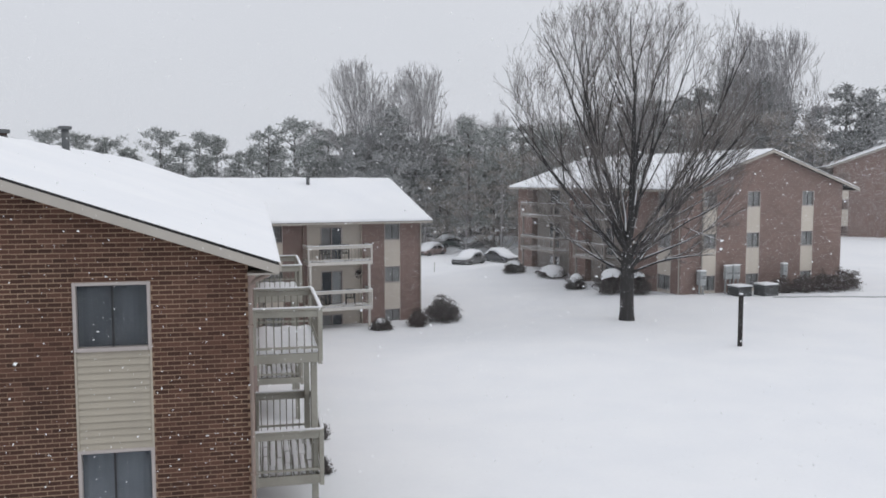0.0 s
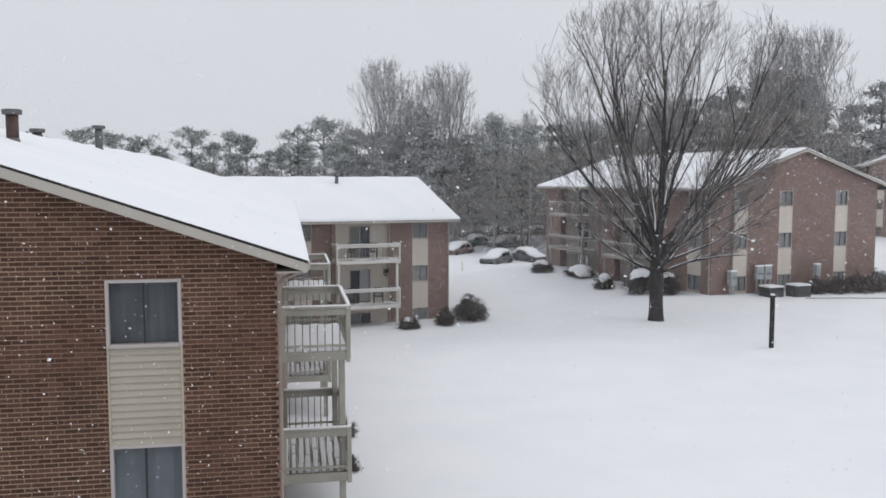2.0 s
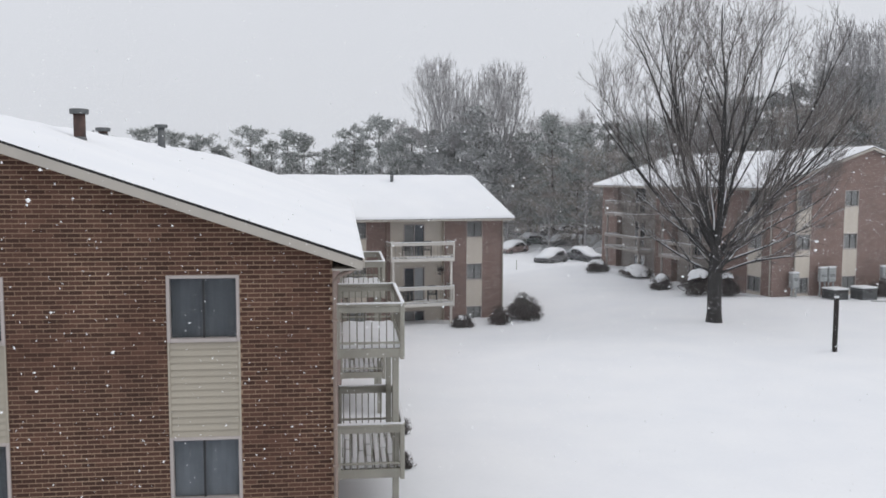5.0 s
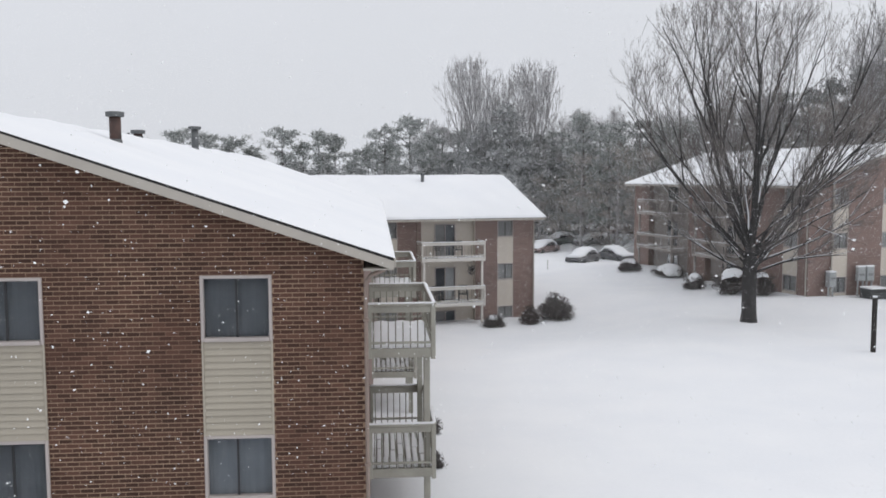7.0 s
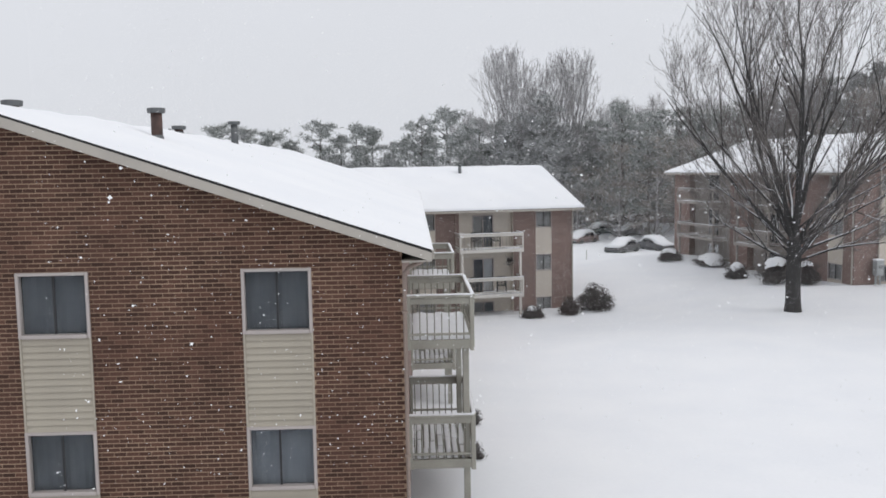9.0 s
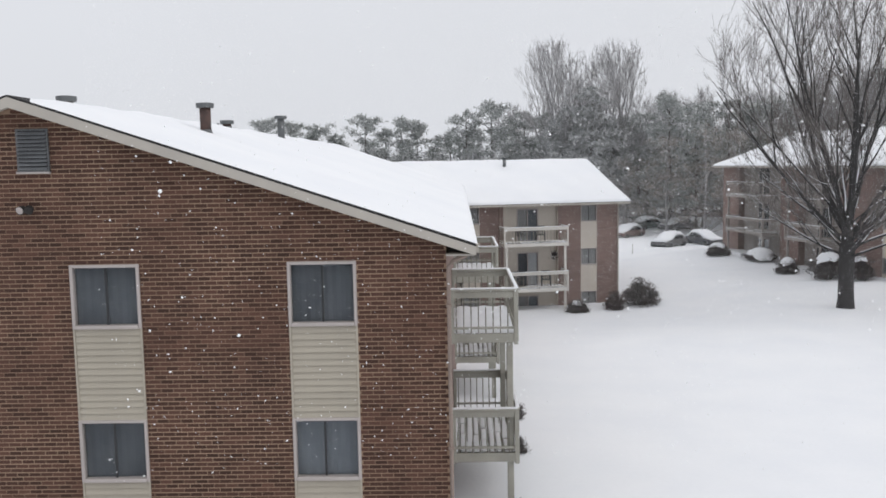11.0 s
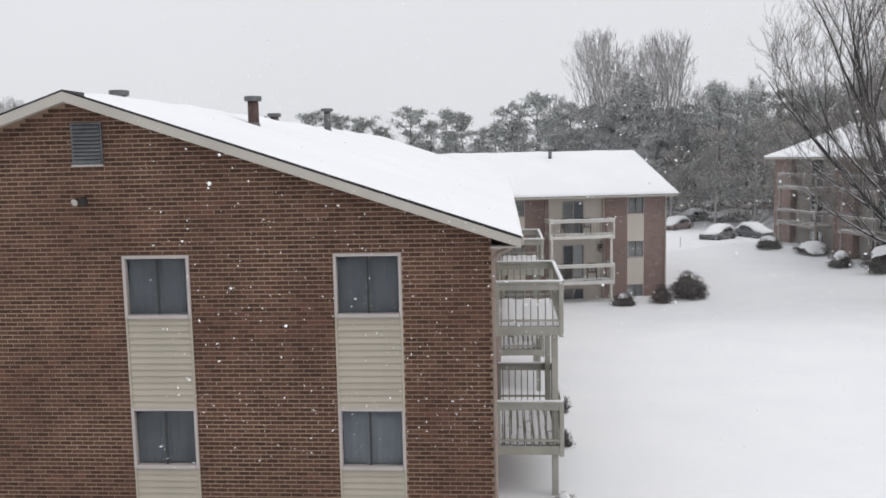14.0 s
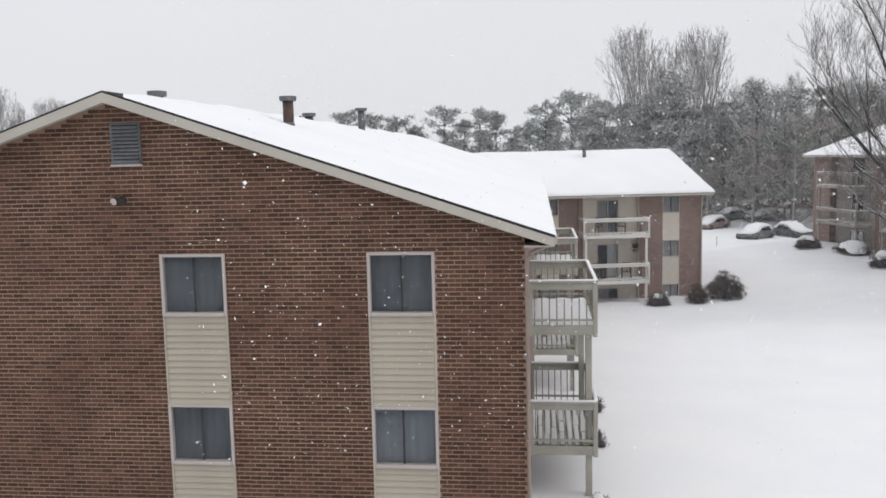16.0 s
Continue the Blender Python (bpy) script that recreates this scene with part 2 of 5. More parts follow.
def tuft_crown(rng, spots, size, blades, flat=0.5):
    """Many small sprays of needles or leaves round the given spots."""
    s = Shape()
    for c, r in spots:
        for _ in range(blades):
            d = Vector((rng.gauss(0, 1), rng.gauss(0, 1), rng.gauss(0, flat) + 0.25)).normalized()
            p = Vector(c) + Vector((rng.gauss(0, r), rng.gauss(0, r), rng.gauss(0, r * 0.45)))
            q = p + d * size * rng.uniform(0.6, 1.3)
            w = d.cross(Vector((rng.gauss(0, 1), rng.gauss(0, 1), rng.gauss(0, 1)))).normalized() * size * 0.26
            s.add([tuple(p - w * 0.5), tuple(p + w * 0.5), tuple(q + w * 0.35), tuple(q - w * 0.35)], [(0, 1, 2, 3)])
    return s


# ---- ground ----
LEVELS = np.array([(1, 18, 0.05), (-7, 13, 0.0), (0, 0, 0.0), (10, 30, -0.35), (10, 51, -1.38), (6.4, 50.5, -1.42), (-12, 52, -1.3), (20.2, 43.9, -0.32),
                   (21.8, 35.2, -0.2), (26.2, 48.5, 0.28), (33, 49.5, 0.25), (40, 51, 0.15), (20.5, 67, 0.3), (20, 80, -0.8), (21.3, 84, -1.0), (25, 87, -1.0), (19.6, 97, -0.95), (24, 100, -0.5), (28, 106, 0.0), (17, 60, -0.45), (14, 76, -0.9), (5, 106, 0.0),
                   (75, 97, 2.2), (58, 74, 1.9), (45, 58, 0.75), (40, 32, 0.3), (30, 10, 0.0), (0, 100, 0.0), (-60, 100, 0.0), (-60, 20, 0.0), (0, 300, 0.5), (200, 200, 2.0), (0, -60, 0.0)], float)


def height(x, y):
    """The lawn's height: a smooth blend of levels, with soft drifts."""
    x, y = np.asarray(x, float), np.asarray(y, float)
    d2 = (x[..., None] - LEVELS[:, 0]) ** 2 + (y[..., None] - LEVELS[:, 1]) ** 2
    w = 1 / (d2 + 6.0) ** 1.7
    z = (w * LEVELS[:, 2]).sum(-1) / w.sum(-1)
    z = z - 0.05 * np.exp(-((x - 3.0 - 0.035 * (y - 15)) / 0.35) ** 2) * np.clip((48 - y) / 12, 0, 1) * np.clip((y - 8) / 5, 0, 1)
    return z + 0.035 * np.sin(x * 0.55 + 0.8 * np.sin(y * 0.23)) * np.sin(y * 0.42 + 0.6 * np.sin(x * 0.31)) + 0.012 * np.sin(x * 1.9 + y * 0.7) * np.sin(y * 1.3 - x * 0.4)


def lay(x, y):
    return float(height(np.array([x]), np.array([y]))[0])


def build_ground():
    xs = np.concatenate([np.array([-1500, -800, -400, -200, -120]), np.arange(-80, 110, 0.9), np.array([130, 200, 400, 800, 1500])])
    ys = np.concatenate([np.array([-1500, -600, -200, -80]), np.arange(-40, 140, 0.9), np.array([160, 220, 400, 800, 1500])])
    gx, gy = np.meshgrid(xs, ys, indexing="ij")
    gz = height(gx, gy)
    me = bpy.data.meshes.new("ground")
    nx, ny = gx.shape
    verts = np.stack([gx, gy, gz], -1).reshape(-1, 3)
    i, j = np.meshgrid(np.arange(nx - 1), np.arange(ny - 1), indexing="ij")
    a = (i * ny + j).ravel()
    faces = np.stack([a, a + ny, a + ny + 1, a + 1], 1)
    me.from_pydata(verts.tolist(), [], faces.tolist())
    me.materials.append(SNOW)
    me.polygons.foreach_set("use_smooth", [True] * len(me.polygons))
    tagged(new("ground", me), "lawn under deep smooth unbroken snow", "ground", kind="structure")


build_ground()


# ---- parts that the buildings share; facade coordinates: x along the wall, y inward, z up ----
def window(parent, m, x0, x1, z0, z1, frame_mat, curtain, pull=0.5, label="", bar=0.055):
    """A sliding window: frame with sill, two panes, a meeting stile and drapes behind."""
    s = Shape(m)
    s.box(x0, x0 + bar, -0.03, 0.10, z0, z1, 0.008).box(x1 - bar, x1, -0.03, 0.10, z0, z1, 0.008)
    s.box(x0 + bar, x1 - bar, -0.03, 0.10, z1 - bar, z1, 0.008).box(x0 + bar, x1 - bar, -0.05, 0.10, z0, z0 + bar * 1.2, 0.008)
    w = part("window", s, frame_mat, parent, label)
    mid = x0 + (x1 - x0) * pull
    part("pane", Shape(m).box(x0 + bar, mid, 0.035, 0.041, z0 + bar, z1 - bar), GLASS, w).visible_shadow = False
    part("pane", Shape(m).box(mid, x1 - bar, 0.050, 0.056, z0 + bar, z1 - bar), GLASS, w).visible_shadow = False
    part("stile", Shape(m).box(mid - 0.018, mid + 0.018, 0.028, 0.062, z0 + bar, z1 - bar, 0.004), STILE, w, "dark metal meeting stile")
    c = Shape(m)
    n = 14
    edge = [(x0 + bar + (x1 - x0 - 2 * bar) * i / n, 0.115 + 0.012 * (i % 2)) for i in range(n + 1)]
    for (xa, ya), (xb, yb) in zip(edge, edge[1:]):
        c.add([(xa, ya, z0 + bar), (xb, yb, z0 + bar), (xb, yb, z1 - bar), (xa, ya, z1 - bar)], [(0, 1, 2, 3)])
    c.box(x0 + bar, x1 - bar, 0.135, 0.15, z0 + bar, z1 - bar)
    part("curtain", c, curtain, w)
    return w


def siding(parent, m, x0, x1, z0, z1, mat, lap=0.112, label=""):
    """A panel of lapped planks in side trim."""
    s = Shape(m).box(x0, x0 + 0.03, -0.012, 0.08, z0, z1).box(x1 - 0.03, x1, -0.012, 0.08, z0, z1).box(x0 + 0.03, x1 - 0.03, 0.03, 0.08, z0, z1)
    p = part("siding_panel", s, mat, parent, label)
    n = max(1, round((z1 - z0) / lap))
    h = (z1 - z0) / n
    me = Shape(m.to_3x3().to_4x4()).add([(x0 + 0.03, -0.008, 0), (x1 - 0.03, -0.008, 0), (x1 - 0.03, 0.024, h), (x0 + 0.03, 0.024, h), (x0 + 0.03, 0.03, 0), (x1 - 0.03, 0.03, 0)],
                                       [(0, 1, 2, 3), (0, 4, 5, 1)]).mesh("plank", mat)
    for i in range(n):
        q = part("plank", me, mat, p)
        q.location = m @ Vector((0, 0, z0 + i * h))
    return p


def balcony(parent, m, out, along, deck, rail, mat, posts_to, spacing=0.145, label="", fascia=0.2, snow=True, front_posts=True, boards=9, cover=0.75, stick=0.014, stick_mat=None, wall_post=False):
    """A wooden balcony: x outward 0..out, y along 0..along; deck top and rail top heights; posts go down to posts_to."""
    b = part("balcony", Shape(m).box(0, out, 0, 0.045, deck - fascia, deck, 0.006).box(0, out, along - 0.045, along, deck - fascia, deck, 0.006)
             .box(out - 0.045, out, 0.045, along - 0.045, deck - fascia, deck, 0.006), mat, parent, label)
    step = out / boards
    for i in range(boards):
        part("board", Shape(m).box(i * step + 0.008, (i + 1) * step - 0.008, 0.05, along - 0.05, deck - 0.035, deck - 0.002), DECK, b)
    if snow and cover >= 1.0:
        s = Shape(m)
        n = 16
        us, vs = [0.04 + (out - 0.1) * i / n for i in range(n + 1)], [0.07 + (along - 0.14) * j / n for j in range(n + 1)]
        def lift(i, j):
            e = min(i, n - i, j, n - j)
            return 0.0 if e == 0 else (0.06 if e == 1 else 0.09) + 0.02 * math.sin(i * 1.1 + j * 0.7) * math.sin(j * 0.5)
        s.add([(u, v, deck + lift(i, j)) for i, u in enumerate(us) for j, v in enumerate(vs)], [(i * (n + 1) + j, (i + 1) * (n + 1) + j, (i + 1) * (n + 1) + j + 1, i * (n + 1) + j + 1) for i in range(n) for j in range(n)])
        part("deck_snow", s, SNOW, b, "smooth snow lying on the deck", True)
    elif snow:
        rng = random.Random(int(deck * 100) + int(along * 37))
        s = Shape(m)
        for i in range(boards):
            y = 0.08
            while y < along - 0.1:
                y2 = min(along - 0.08, y + rng.uniform(0.4, 1.3))
                if rng.random() < cover:
                    s.box(i * step + 0.012 + rng.uniform(0, 0.03), (i + 1) * step - 0.012 - rng.uniform(0, 0.03), y, y2, deck, deck + rng.uniform(0.02, 0.05), 0.012)
                y = y2 + rng.uniform(0.0, 0.10)
        tagged(part("deck_snow", s, SNOW, b, "patchy snow lying on the boards"), kind="stuff")
    # rails on three sides
    for name, args in (("top_rail", (rail - 0.04, rail, 0.10)), ("upper_board", (rail - 0.19, rail - 0.05, 0.03)), ("bottom_rail", (deck + 0.10, deck + 0.15, 0.05))):
        z0, z1, wd = args
        part(name, Shape(m).box(0.02, out, -wd / 2 + 0.02, wd / 2 + 0.02, z0, z1, 0.006), mat, b)
        part(name, Shape(m).box(0.02, out, along - wd / 2 - 0.02, along + wd / 2 - 0.02, z0, z1, 0.006), mat, b)
        part(name, Shape(m).box(out - wd / 2 - 0.02, out + wd / 2 - 0.02, wd / 2 + 0.02, along - wd / 2 - 0.02, z0, z1, 0.006), mat, b)
    if snow:
        s = Shape(m).box(0.03, out - 0.02, -0.025, 0.065, rail, rail + 0.035, 0.015).box(0.03, out - 0.02, along - 0.065, along + 0.025, rail, rail + 0.035, 0.015)
        s.box(out - 0.065, out + 0.02, 0.07, along - 0.07, rail, rail + 0.035, 0.015)
        part("rail_snow", s, SNOW, b, "thin line of snow on the rail")
    lo, hi = deck + 0.02, rail - 0.06
    for i in range(1, int(out / spacing)):
        for y in (0.02, along - 0.02):
            part("baluster", Shape(m).box(i * spacing - stick, i * spacing + stick, y - stick, y + stick, lo, hi), stick_mat or mat, b)
    for i in range(1, int(along / spacing)):
        part("baluster", Shape(m).box(out - 0.034, out - 0.006, i * spacing - stick, i * spacing + stick, lo, hi), stick_mat or mat, b)
    for y in (0.03, along - 0.03):
        part("rail_post", Shape(m).box(out - 0.09, out + 0.01, y - 0.045, y + 0.045, deck - fascia - 0.04, rail - 0.04, 0.008), mat, b)
    if wall_post:
        for y in (0.03, along - 0.03):
            part("rail_post", Shape(m).box(0.03, 0.11, y - 0.04, y + 0.04, deck - fascia - 0.02, rail - 0.04, 0.008), mat, b)
    if posts_to is not None:
        for y in (0.16, along - 0.16):
            part("post", Shape(m).box(out - 0.25, out - 0.11, y - 0.07, y + 0.07, posts_to, deck - 0.04, 0.01), mat, b)
    return b


def snow_roof(name, m, u0, u1, v0, vr, v1, ze, zr, thick, label, seed=0, cell=0.3, thin=0.16):
    """The snow on a ridged roof: u along the ridge, v across; drifts on top and rounded rims."""
    us = np.unique(np.concatenate([np.linspace(u0, u1, int((u1 - u0) / cell) + 2), [u0 + 0.03, u0 + 0.08, u0 + 0.16, u0 + thin * 0.5, u0 + thin, u1 - 0.03, u1 - 0.08, u1 - 0.16]]))
    vs = np.unique(np.concatenate([np.linspace(v0, v1, int((v1 - v0) / cell) + 2), [vr, v0 + 0.03, v0 + 0.08, v0 + 0.16, v1 - 0.03, v1 - 0.08, v1 - 0.16]]))
    gu, gv = np.meshgrid(us, vs, indexing="ij")
    base = np.where(gv < vr, ze + (zr - ze) * (gv - v0) / (vr - v0), ze + (zr - ze) * (v1 - gv) / (v1 - vr))
    soft = np.exp(-((gv - vr) / 0.25) ** 2) * 0.03
    edge = np.minimum(np.minimum.reduce([u1 - gu, gv - v0, v1 - gv]) / 0.16, (gu - u0) / thin)
    round_ = np.where(gu - u0 < thin, np.clip(edge, 0, 1) ** 0.8, np.sqrt(np.clip(1 - (1 - np.clip(edge, 0, 1)) ** 2, 0, 1)))
    bumps = 0.018 * np.sin(gu * 1.3 + seed + 0.7 * np.sin(gv * 0.9)) * np.sin(gv * 1.7 + seed) + 0.012 * np.sin(gu * 3.1 + gv * 1.1)
    top = base - soft + round_ * (thick + bumps)
    s = Shape(m)
    nu, nv = gu.shape
    s.add([(float(a), float(b), float(c)) for a, b, c in zip(gu.ravel(), gv.ravel(), top.ravel())],
          [(i * nv + j, (i + 1) * nv + j, (i + 1) * nv + j + 1, i * nv + j + 1) for i in range(nu - 1) for j in range(nv - 1)])
    return tagged(part(name, s, SNOW, None, "", True), label, "snow", kind="stuff")


def gable_roof(parent, m, u0, u1, v0, vr, v1, ze, zr, trim, snow_drip=True):
    """Roof slabs, dark shingle rim and fascia boards; u along the ridge, v across."""
    s = Shape(m)
    for a, b in ((v0, vr), (v1, vr)):
        t = 0.10
        s.add([(u0, a, ze), (u1, a, ze), (u1, b, zr), (u0, b, zr), (u0, a, ze - t), (u1, a, ze - t), (u1, b, zr - t), (u0, b, zr - t)],
              [(0, 1, 2, 3), (7, 6, 5, 4), (0, 4, 5, 1), (1, 5, 6, 2), (3, 2, 6, 7), (0, 3, 7, 4)])
    r = part("roof", s, SHINGLE, parent, "dark shingle roof")
    for u, e in ((u0, 0.03), (u1, -0.03)):
        for a in (v0, v1):
            d = 0.035
            f = Shape(m).add([(u, a, ze - d), (u + e, a, ze - d), (u + e, vr, zr - d), (u, vr, zr - d), (u, a, ze - 0.185), (u + e, a, ze - 0.185), (u + e, vr, zr - 0.185 - 0.02), (u, vr, zr - 0.205)],
                             [(0, 1, 2, 3), (7, 6, 5, 4), (0, 4, 5, 1), (1, 5, 6, 2), (3, 2, 6, 7), (0, 3, 7, 4)])
            f.v = [(Vector(p) - (m.to_3x3() @ Vector((e * 0.15, 0, 0))))[:] for p in f.v]
            part("fascia", f, trim, r)
    for a, e in ((v0, 0.04), (v1, -0.04)):
        part("gutter", Shape(m).box(u0 + 0.05, u1 - 0.05, min(a - e, a + e * 0.5), max(a - e, a + e * 0.5), ze - 0.15, ze - 0.03, 0.01), trim, r)
    return r


# ---- the near apartment house with its brick gable ----
RIDGE_X, WALL_Y, CORNER_X = -7.37, 14.08, -0.25
SLOPE, RIDGE_Z = 0.338, 8.86
END_Y = 49.0
BASE = Vector((RIDGE_X, WALL_Y, 0.0))
NB = Matrix.Translation(-BASE)
near = thing("apartment_building", Matrix.Translation(BASE), "brown brick apartment house with a snowy gable roof", "building")


def rake(x):
    """Underside of the roof over the gable wall."""
    return RIDGE_Z - 0.12 - SLOPE * abs(x - RIDGE_X)


COLUMNS = [(-6.705, -5.505), (-2.965, -1.785)]
STOREY = 2.727
TOPS = [6.0, 6.0 - STOREY]
WIN_H = 1.115


def gable_wall():
    left = 2 * RIDGE_X - CORNER_X
    cuts = [(left, COLUMNS[0][0], -1.0), (*COLUMNS[0], TOPS[0]), (COLUMNS[0][1], COLUMNS[1][0], -1.0), (*COLUMNS[1], TOPS[0]), (COLUMNS[1][1], CORNER_X, -1.0)]
    for a, b, z0 in cuts:
        pts = [a] + ([RIDGE_X] if a < RIDGE_X < b else []) + [b]
        w = part("wall", Shape(NB).prism([(a, z0), (b, z0)] + [(x, rake(x)) for x in reversed(pts)], WALL_Y + 0.005, WALL_Y + 0.25), MORTAR, near, "brown brick gable wall with pale mortar joints")
    long_, course, joint, side, deep = 0.2105, 0.0779, 0.0165, 0.0085, 0.03
    def brick(shape, x0, x1, z0, z1, y):
        c = 0.004
        v = [(x0, y + c, z0), (x1, y + c, z0), (x1, y + c, z1), (x0, y + c, z1), (x0 + c, y, z0 + c), (x1 - c, y, z0 + c), (x1 - c, y, z1 - c), (x0 + c, y, z1 - c),
             (x0, y + deep, z0), (x1, y + deep, z0), (x1, y + deep, z1), (x0, y + deep, z1)]
        shape.add(v, [(4, 5, 6, 7), (0, 1, 5, 4), (1, 2, 6, 5), (2, 3, 7, 6), (3, 0, 4, 7), (8, 9, 1, 0), (9, 10, 2, 1), (10, 11, 3, 2), (11, 8, 0, 3)])
    rng = random.Random(4)
    rest, single = Shape(NB), Shape()
    brick(single, 0, long_ - side, 0, course - joint, 0)
    single = single.mesh("brick", BRICK_ONE)
    count = 0
    rows = int((RIDGE_Z + 0.6) / course)
    for k in range(rows):
        z0 = -0.3 + k * course
        z1 = z0 + course - joint
        spans = [(left, CORNER_X)]
        if z0 < TOPS[0]:
            spans = [(left, COLUMNS[0][0]), (COLUMNS[0][1], COLUMNS[1][0]), (COLUMNS[1][1], CORNER_X)]
        for a, b in spans:
            x = left + (k % 2) * long_ / 2 - long_
            while x < b:
                xa, xb = max(x, a + 0.002), min(x + long_ - side, b - 0.002)
                x += long_
                if xb - xa < 0.03 or z1 > min(rake(xa), rake(xb)):
                    continue
                y = WALL_Y + rng.uniform(-0.002, 0.003)
                if count < 300 and xb - xa > long_ - side - 0.001 and xa > COLUMNS[1][1] and z0 > 2.75:
                    q = part("brick", single, BRICK_ONE, w)
                    q.location = Vector((xa, y, z0)) - BASE
                    count += 1
                else:
                    brick(rest, xa, xb, z0, z1, y)
    tagged(part("brickwork", rest, BRICK, w), kind="stuff")


gable_wall()
FRONT = NB @ Matrix.Translation((0, WALL_Y, 0))
for (a, b), drapes, pulls in zip(COLUMNS, ((CURTAIN, CURTAIN), (CURTAIN, CURTAIN_PALE)), ((0.5, 0.5), (0.5, 0.47))):
    for top, drape, pull in zip(TOPS, drapes, pulls):
        window(near, FRONT, a, b, top - WIN_H, top, FRAME, drape, pull, "painted sliding window with closed grey drapes")
        siding(near, FRONT, a, b, top - STOREY, top - WIN_H, SIDING, label="tan lapped siding panel between windows")
    part("wall", Shape(FRONT).box(a, b, 0.16, 0.25, -1.0, TOPS[0]), DARK, near)

# other walls and floor of the block
LEFT_X = 2 * RIDGE_X - CORNER_X
part("wall", Shape(NB).box(CORNER_X - 0.25, CORNER_X, WALL_Y + 0.26, END_Y, -2.0, rake(CORNER_X)), BRICK_FAR, near)
part("wall", Shape(NB).box(LEFT_X, LEFT_X + 0.25, WALL_Y + 0.26, END_Y, -2.0, rake(CORNER_X)), BRICK_FAR, near)
part("wall", Shape(NB).prism([(LEFT_X, -2.0), (CORNER_X, -2.0), (CORNER_X, rake(CORNER_X)), (RIDGE_X, rake(RIDGE_X)), (LEFT_X, rake(LEFT_X))], END_Y + 0.01, END_Y + 0.25), BRICK_FAR, near)

# roof: u runs along world y, v along world x
ROOF_N = NB @ Matrix(((0, 1, 0, 0), (1, 0, 0, 0), (0, 0, 1, 0), (0, 0, 0, 1)))
EAVE_X = 0.25
EAVE_Z = RIDGE_Z - SLOPE * (EAVE_X - RIDGE_X)
gable_roof(near, ROOF_N, 13.68, END_Y + 0.5, 2 * RIDGE_X - EAVE_X, RIDGE_X, EAVE_X, EAVE_Z, RIDGE_Z, TRIM)
for sgn in (-1, 1):
    x = RIDGE_X + sgn * (EAVE_X - RIDGE_X)
    part("soffit", Shape(NB).add([(RIDGE_X, 13.71, RIDGE_Z - 0.13), (x, 13.71, EAVE_Z - 0.13), (x, WALL_Y + 0.02, EAVE_Z - 0.13), (RIDGE_X, WALL_Y + 0.02, RIDGE_Z - 0.13),
                                  (RIDGE_X, 13.71, RIDGE_Z - 0.11), (x, 13.71, EAVE_Z - 0.11), (x, WALL_Y + 0.02, EAVE_Z - 0.11), (RIDGE_X, WALL_Y + 0.02, RIDGE_Z - 0.11)],
                                 [(0, 1, 2, 3), (7, 6, 5, 4), (0, 4, 5, 1), (1, 5, 6, 2), (2, 6, 7, 3), (3, 7, 4, 0)]), TRIM, near)
part("soffit", Shape(NB).box(CORNER_X, EAVE_X - 0.03, WALL_Y - 0.3, END_Y, EAVE_Z - 0.20, EAVE_Z - 0.17), TRIM, near)
snow_roof("roof_snow", Matrix(((0, 1, 0, 0), (1, 0, 0, 0), (0, 0, 1, 0), (0, 0, 0, 1))), 13.69, END_Y + 0.5, 2 * RIDGE_X - EAVE_X, RIDGE_X, EAVE_X + 0.03, EAVE_Z + 0.004, RIDGE_Z + 0.004, 0.09,
          "smooth snow blanket lying on the near roof", 1, 0.3, 3.6)

# gable louvre, floodlight and downspout
lv = part("louvre_vent", Shape(FRONT).box(-7.47, -7.44, -0.03, 0.02, 7.63, 8.32, 0.004).box(-6.95, -6.92, -0.03, 0.02, 7.63, 8.32, 0.004).box(-7.44, -6.95, -0.03, 0.02, 8.29, 8.32, 0.004)
          .box(-7.47, -6.92, -0.05, 0.02, 7.60, 7.63, 0.004), METAL, near, "grey gable louvre with horizontal slats")
part("sill", Shape(FRONT).box(-7.48, -6.91, -0.06, 0.0, 7.565, 7.598, 0.004), FRAME, lv)
part("backing", Shape(FRONT).box(-7.44, -6.95, -0.006, 0.0, 7.63, 8.29), DARK, lv)
for i in range(10):
    z = 7.635 + i * 0.065
    part("slat", Shape(FRONT).add([(-7.44, -0.060, z), (-6.95, -0.060, z), (-6.95, -0.010, z + 0.040), (-7.44, -0.010, z + 0.040), (-7.44, -0.060, z + 0.010), (-6.95, -0.060, z + 0.010), (-6.95, -0.010, z + 0.050), (-7.44, -0.010, z + 0.050)],
                                  [(3, 2, 1, 0), (4, 5, 6, 7), (0, 1, 5, 4), (1, 2, 6, 5), (2, 3, 7, 6), (3, 0, 4, 7)]), SLAT, lv)
fl = part("floodlight", Shape(FRONT).tube([(-7.33, 0.0, 6.97), (-7.33, -0.03, 6.97)], [0.07, 0.065], 12), IRON, near, "twin-head floodlight on a round wall plate")
for sx, glass in ((-0.06, FRAME), (0.06, IRON)):
    head = part("lamp_head", Shape(FRONT).tube([(-7.33 + sx * 0.3, -0.03, 6.98), (-7.33 + sx, -0.08, 6.98), (-7.33 + sx * 1.25, -0.17, 6.95)], [0.02, 0.055, 0.075], 12), IRON, fl)
    part("lens", Shape(FRONT).tube([(-7.33 + sx * 1.25, -0.171, 6.95), (-7.33 + sx * 1.27, -0.185, 6.945)], [0.066, 0.04], 12), glass, head)
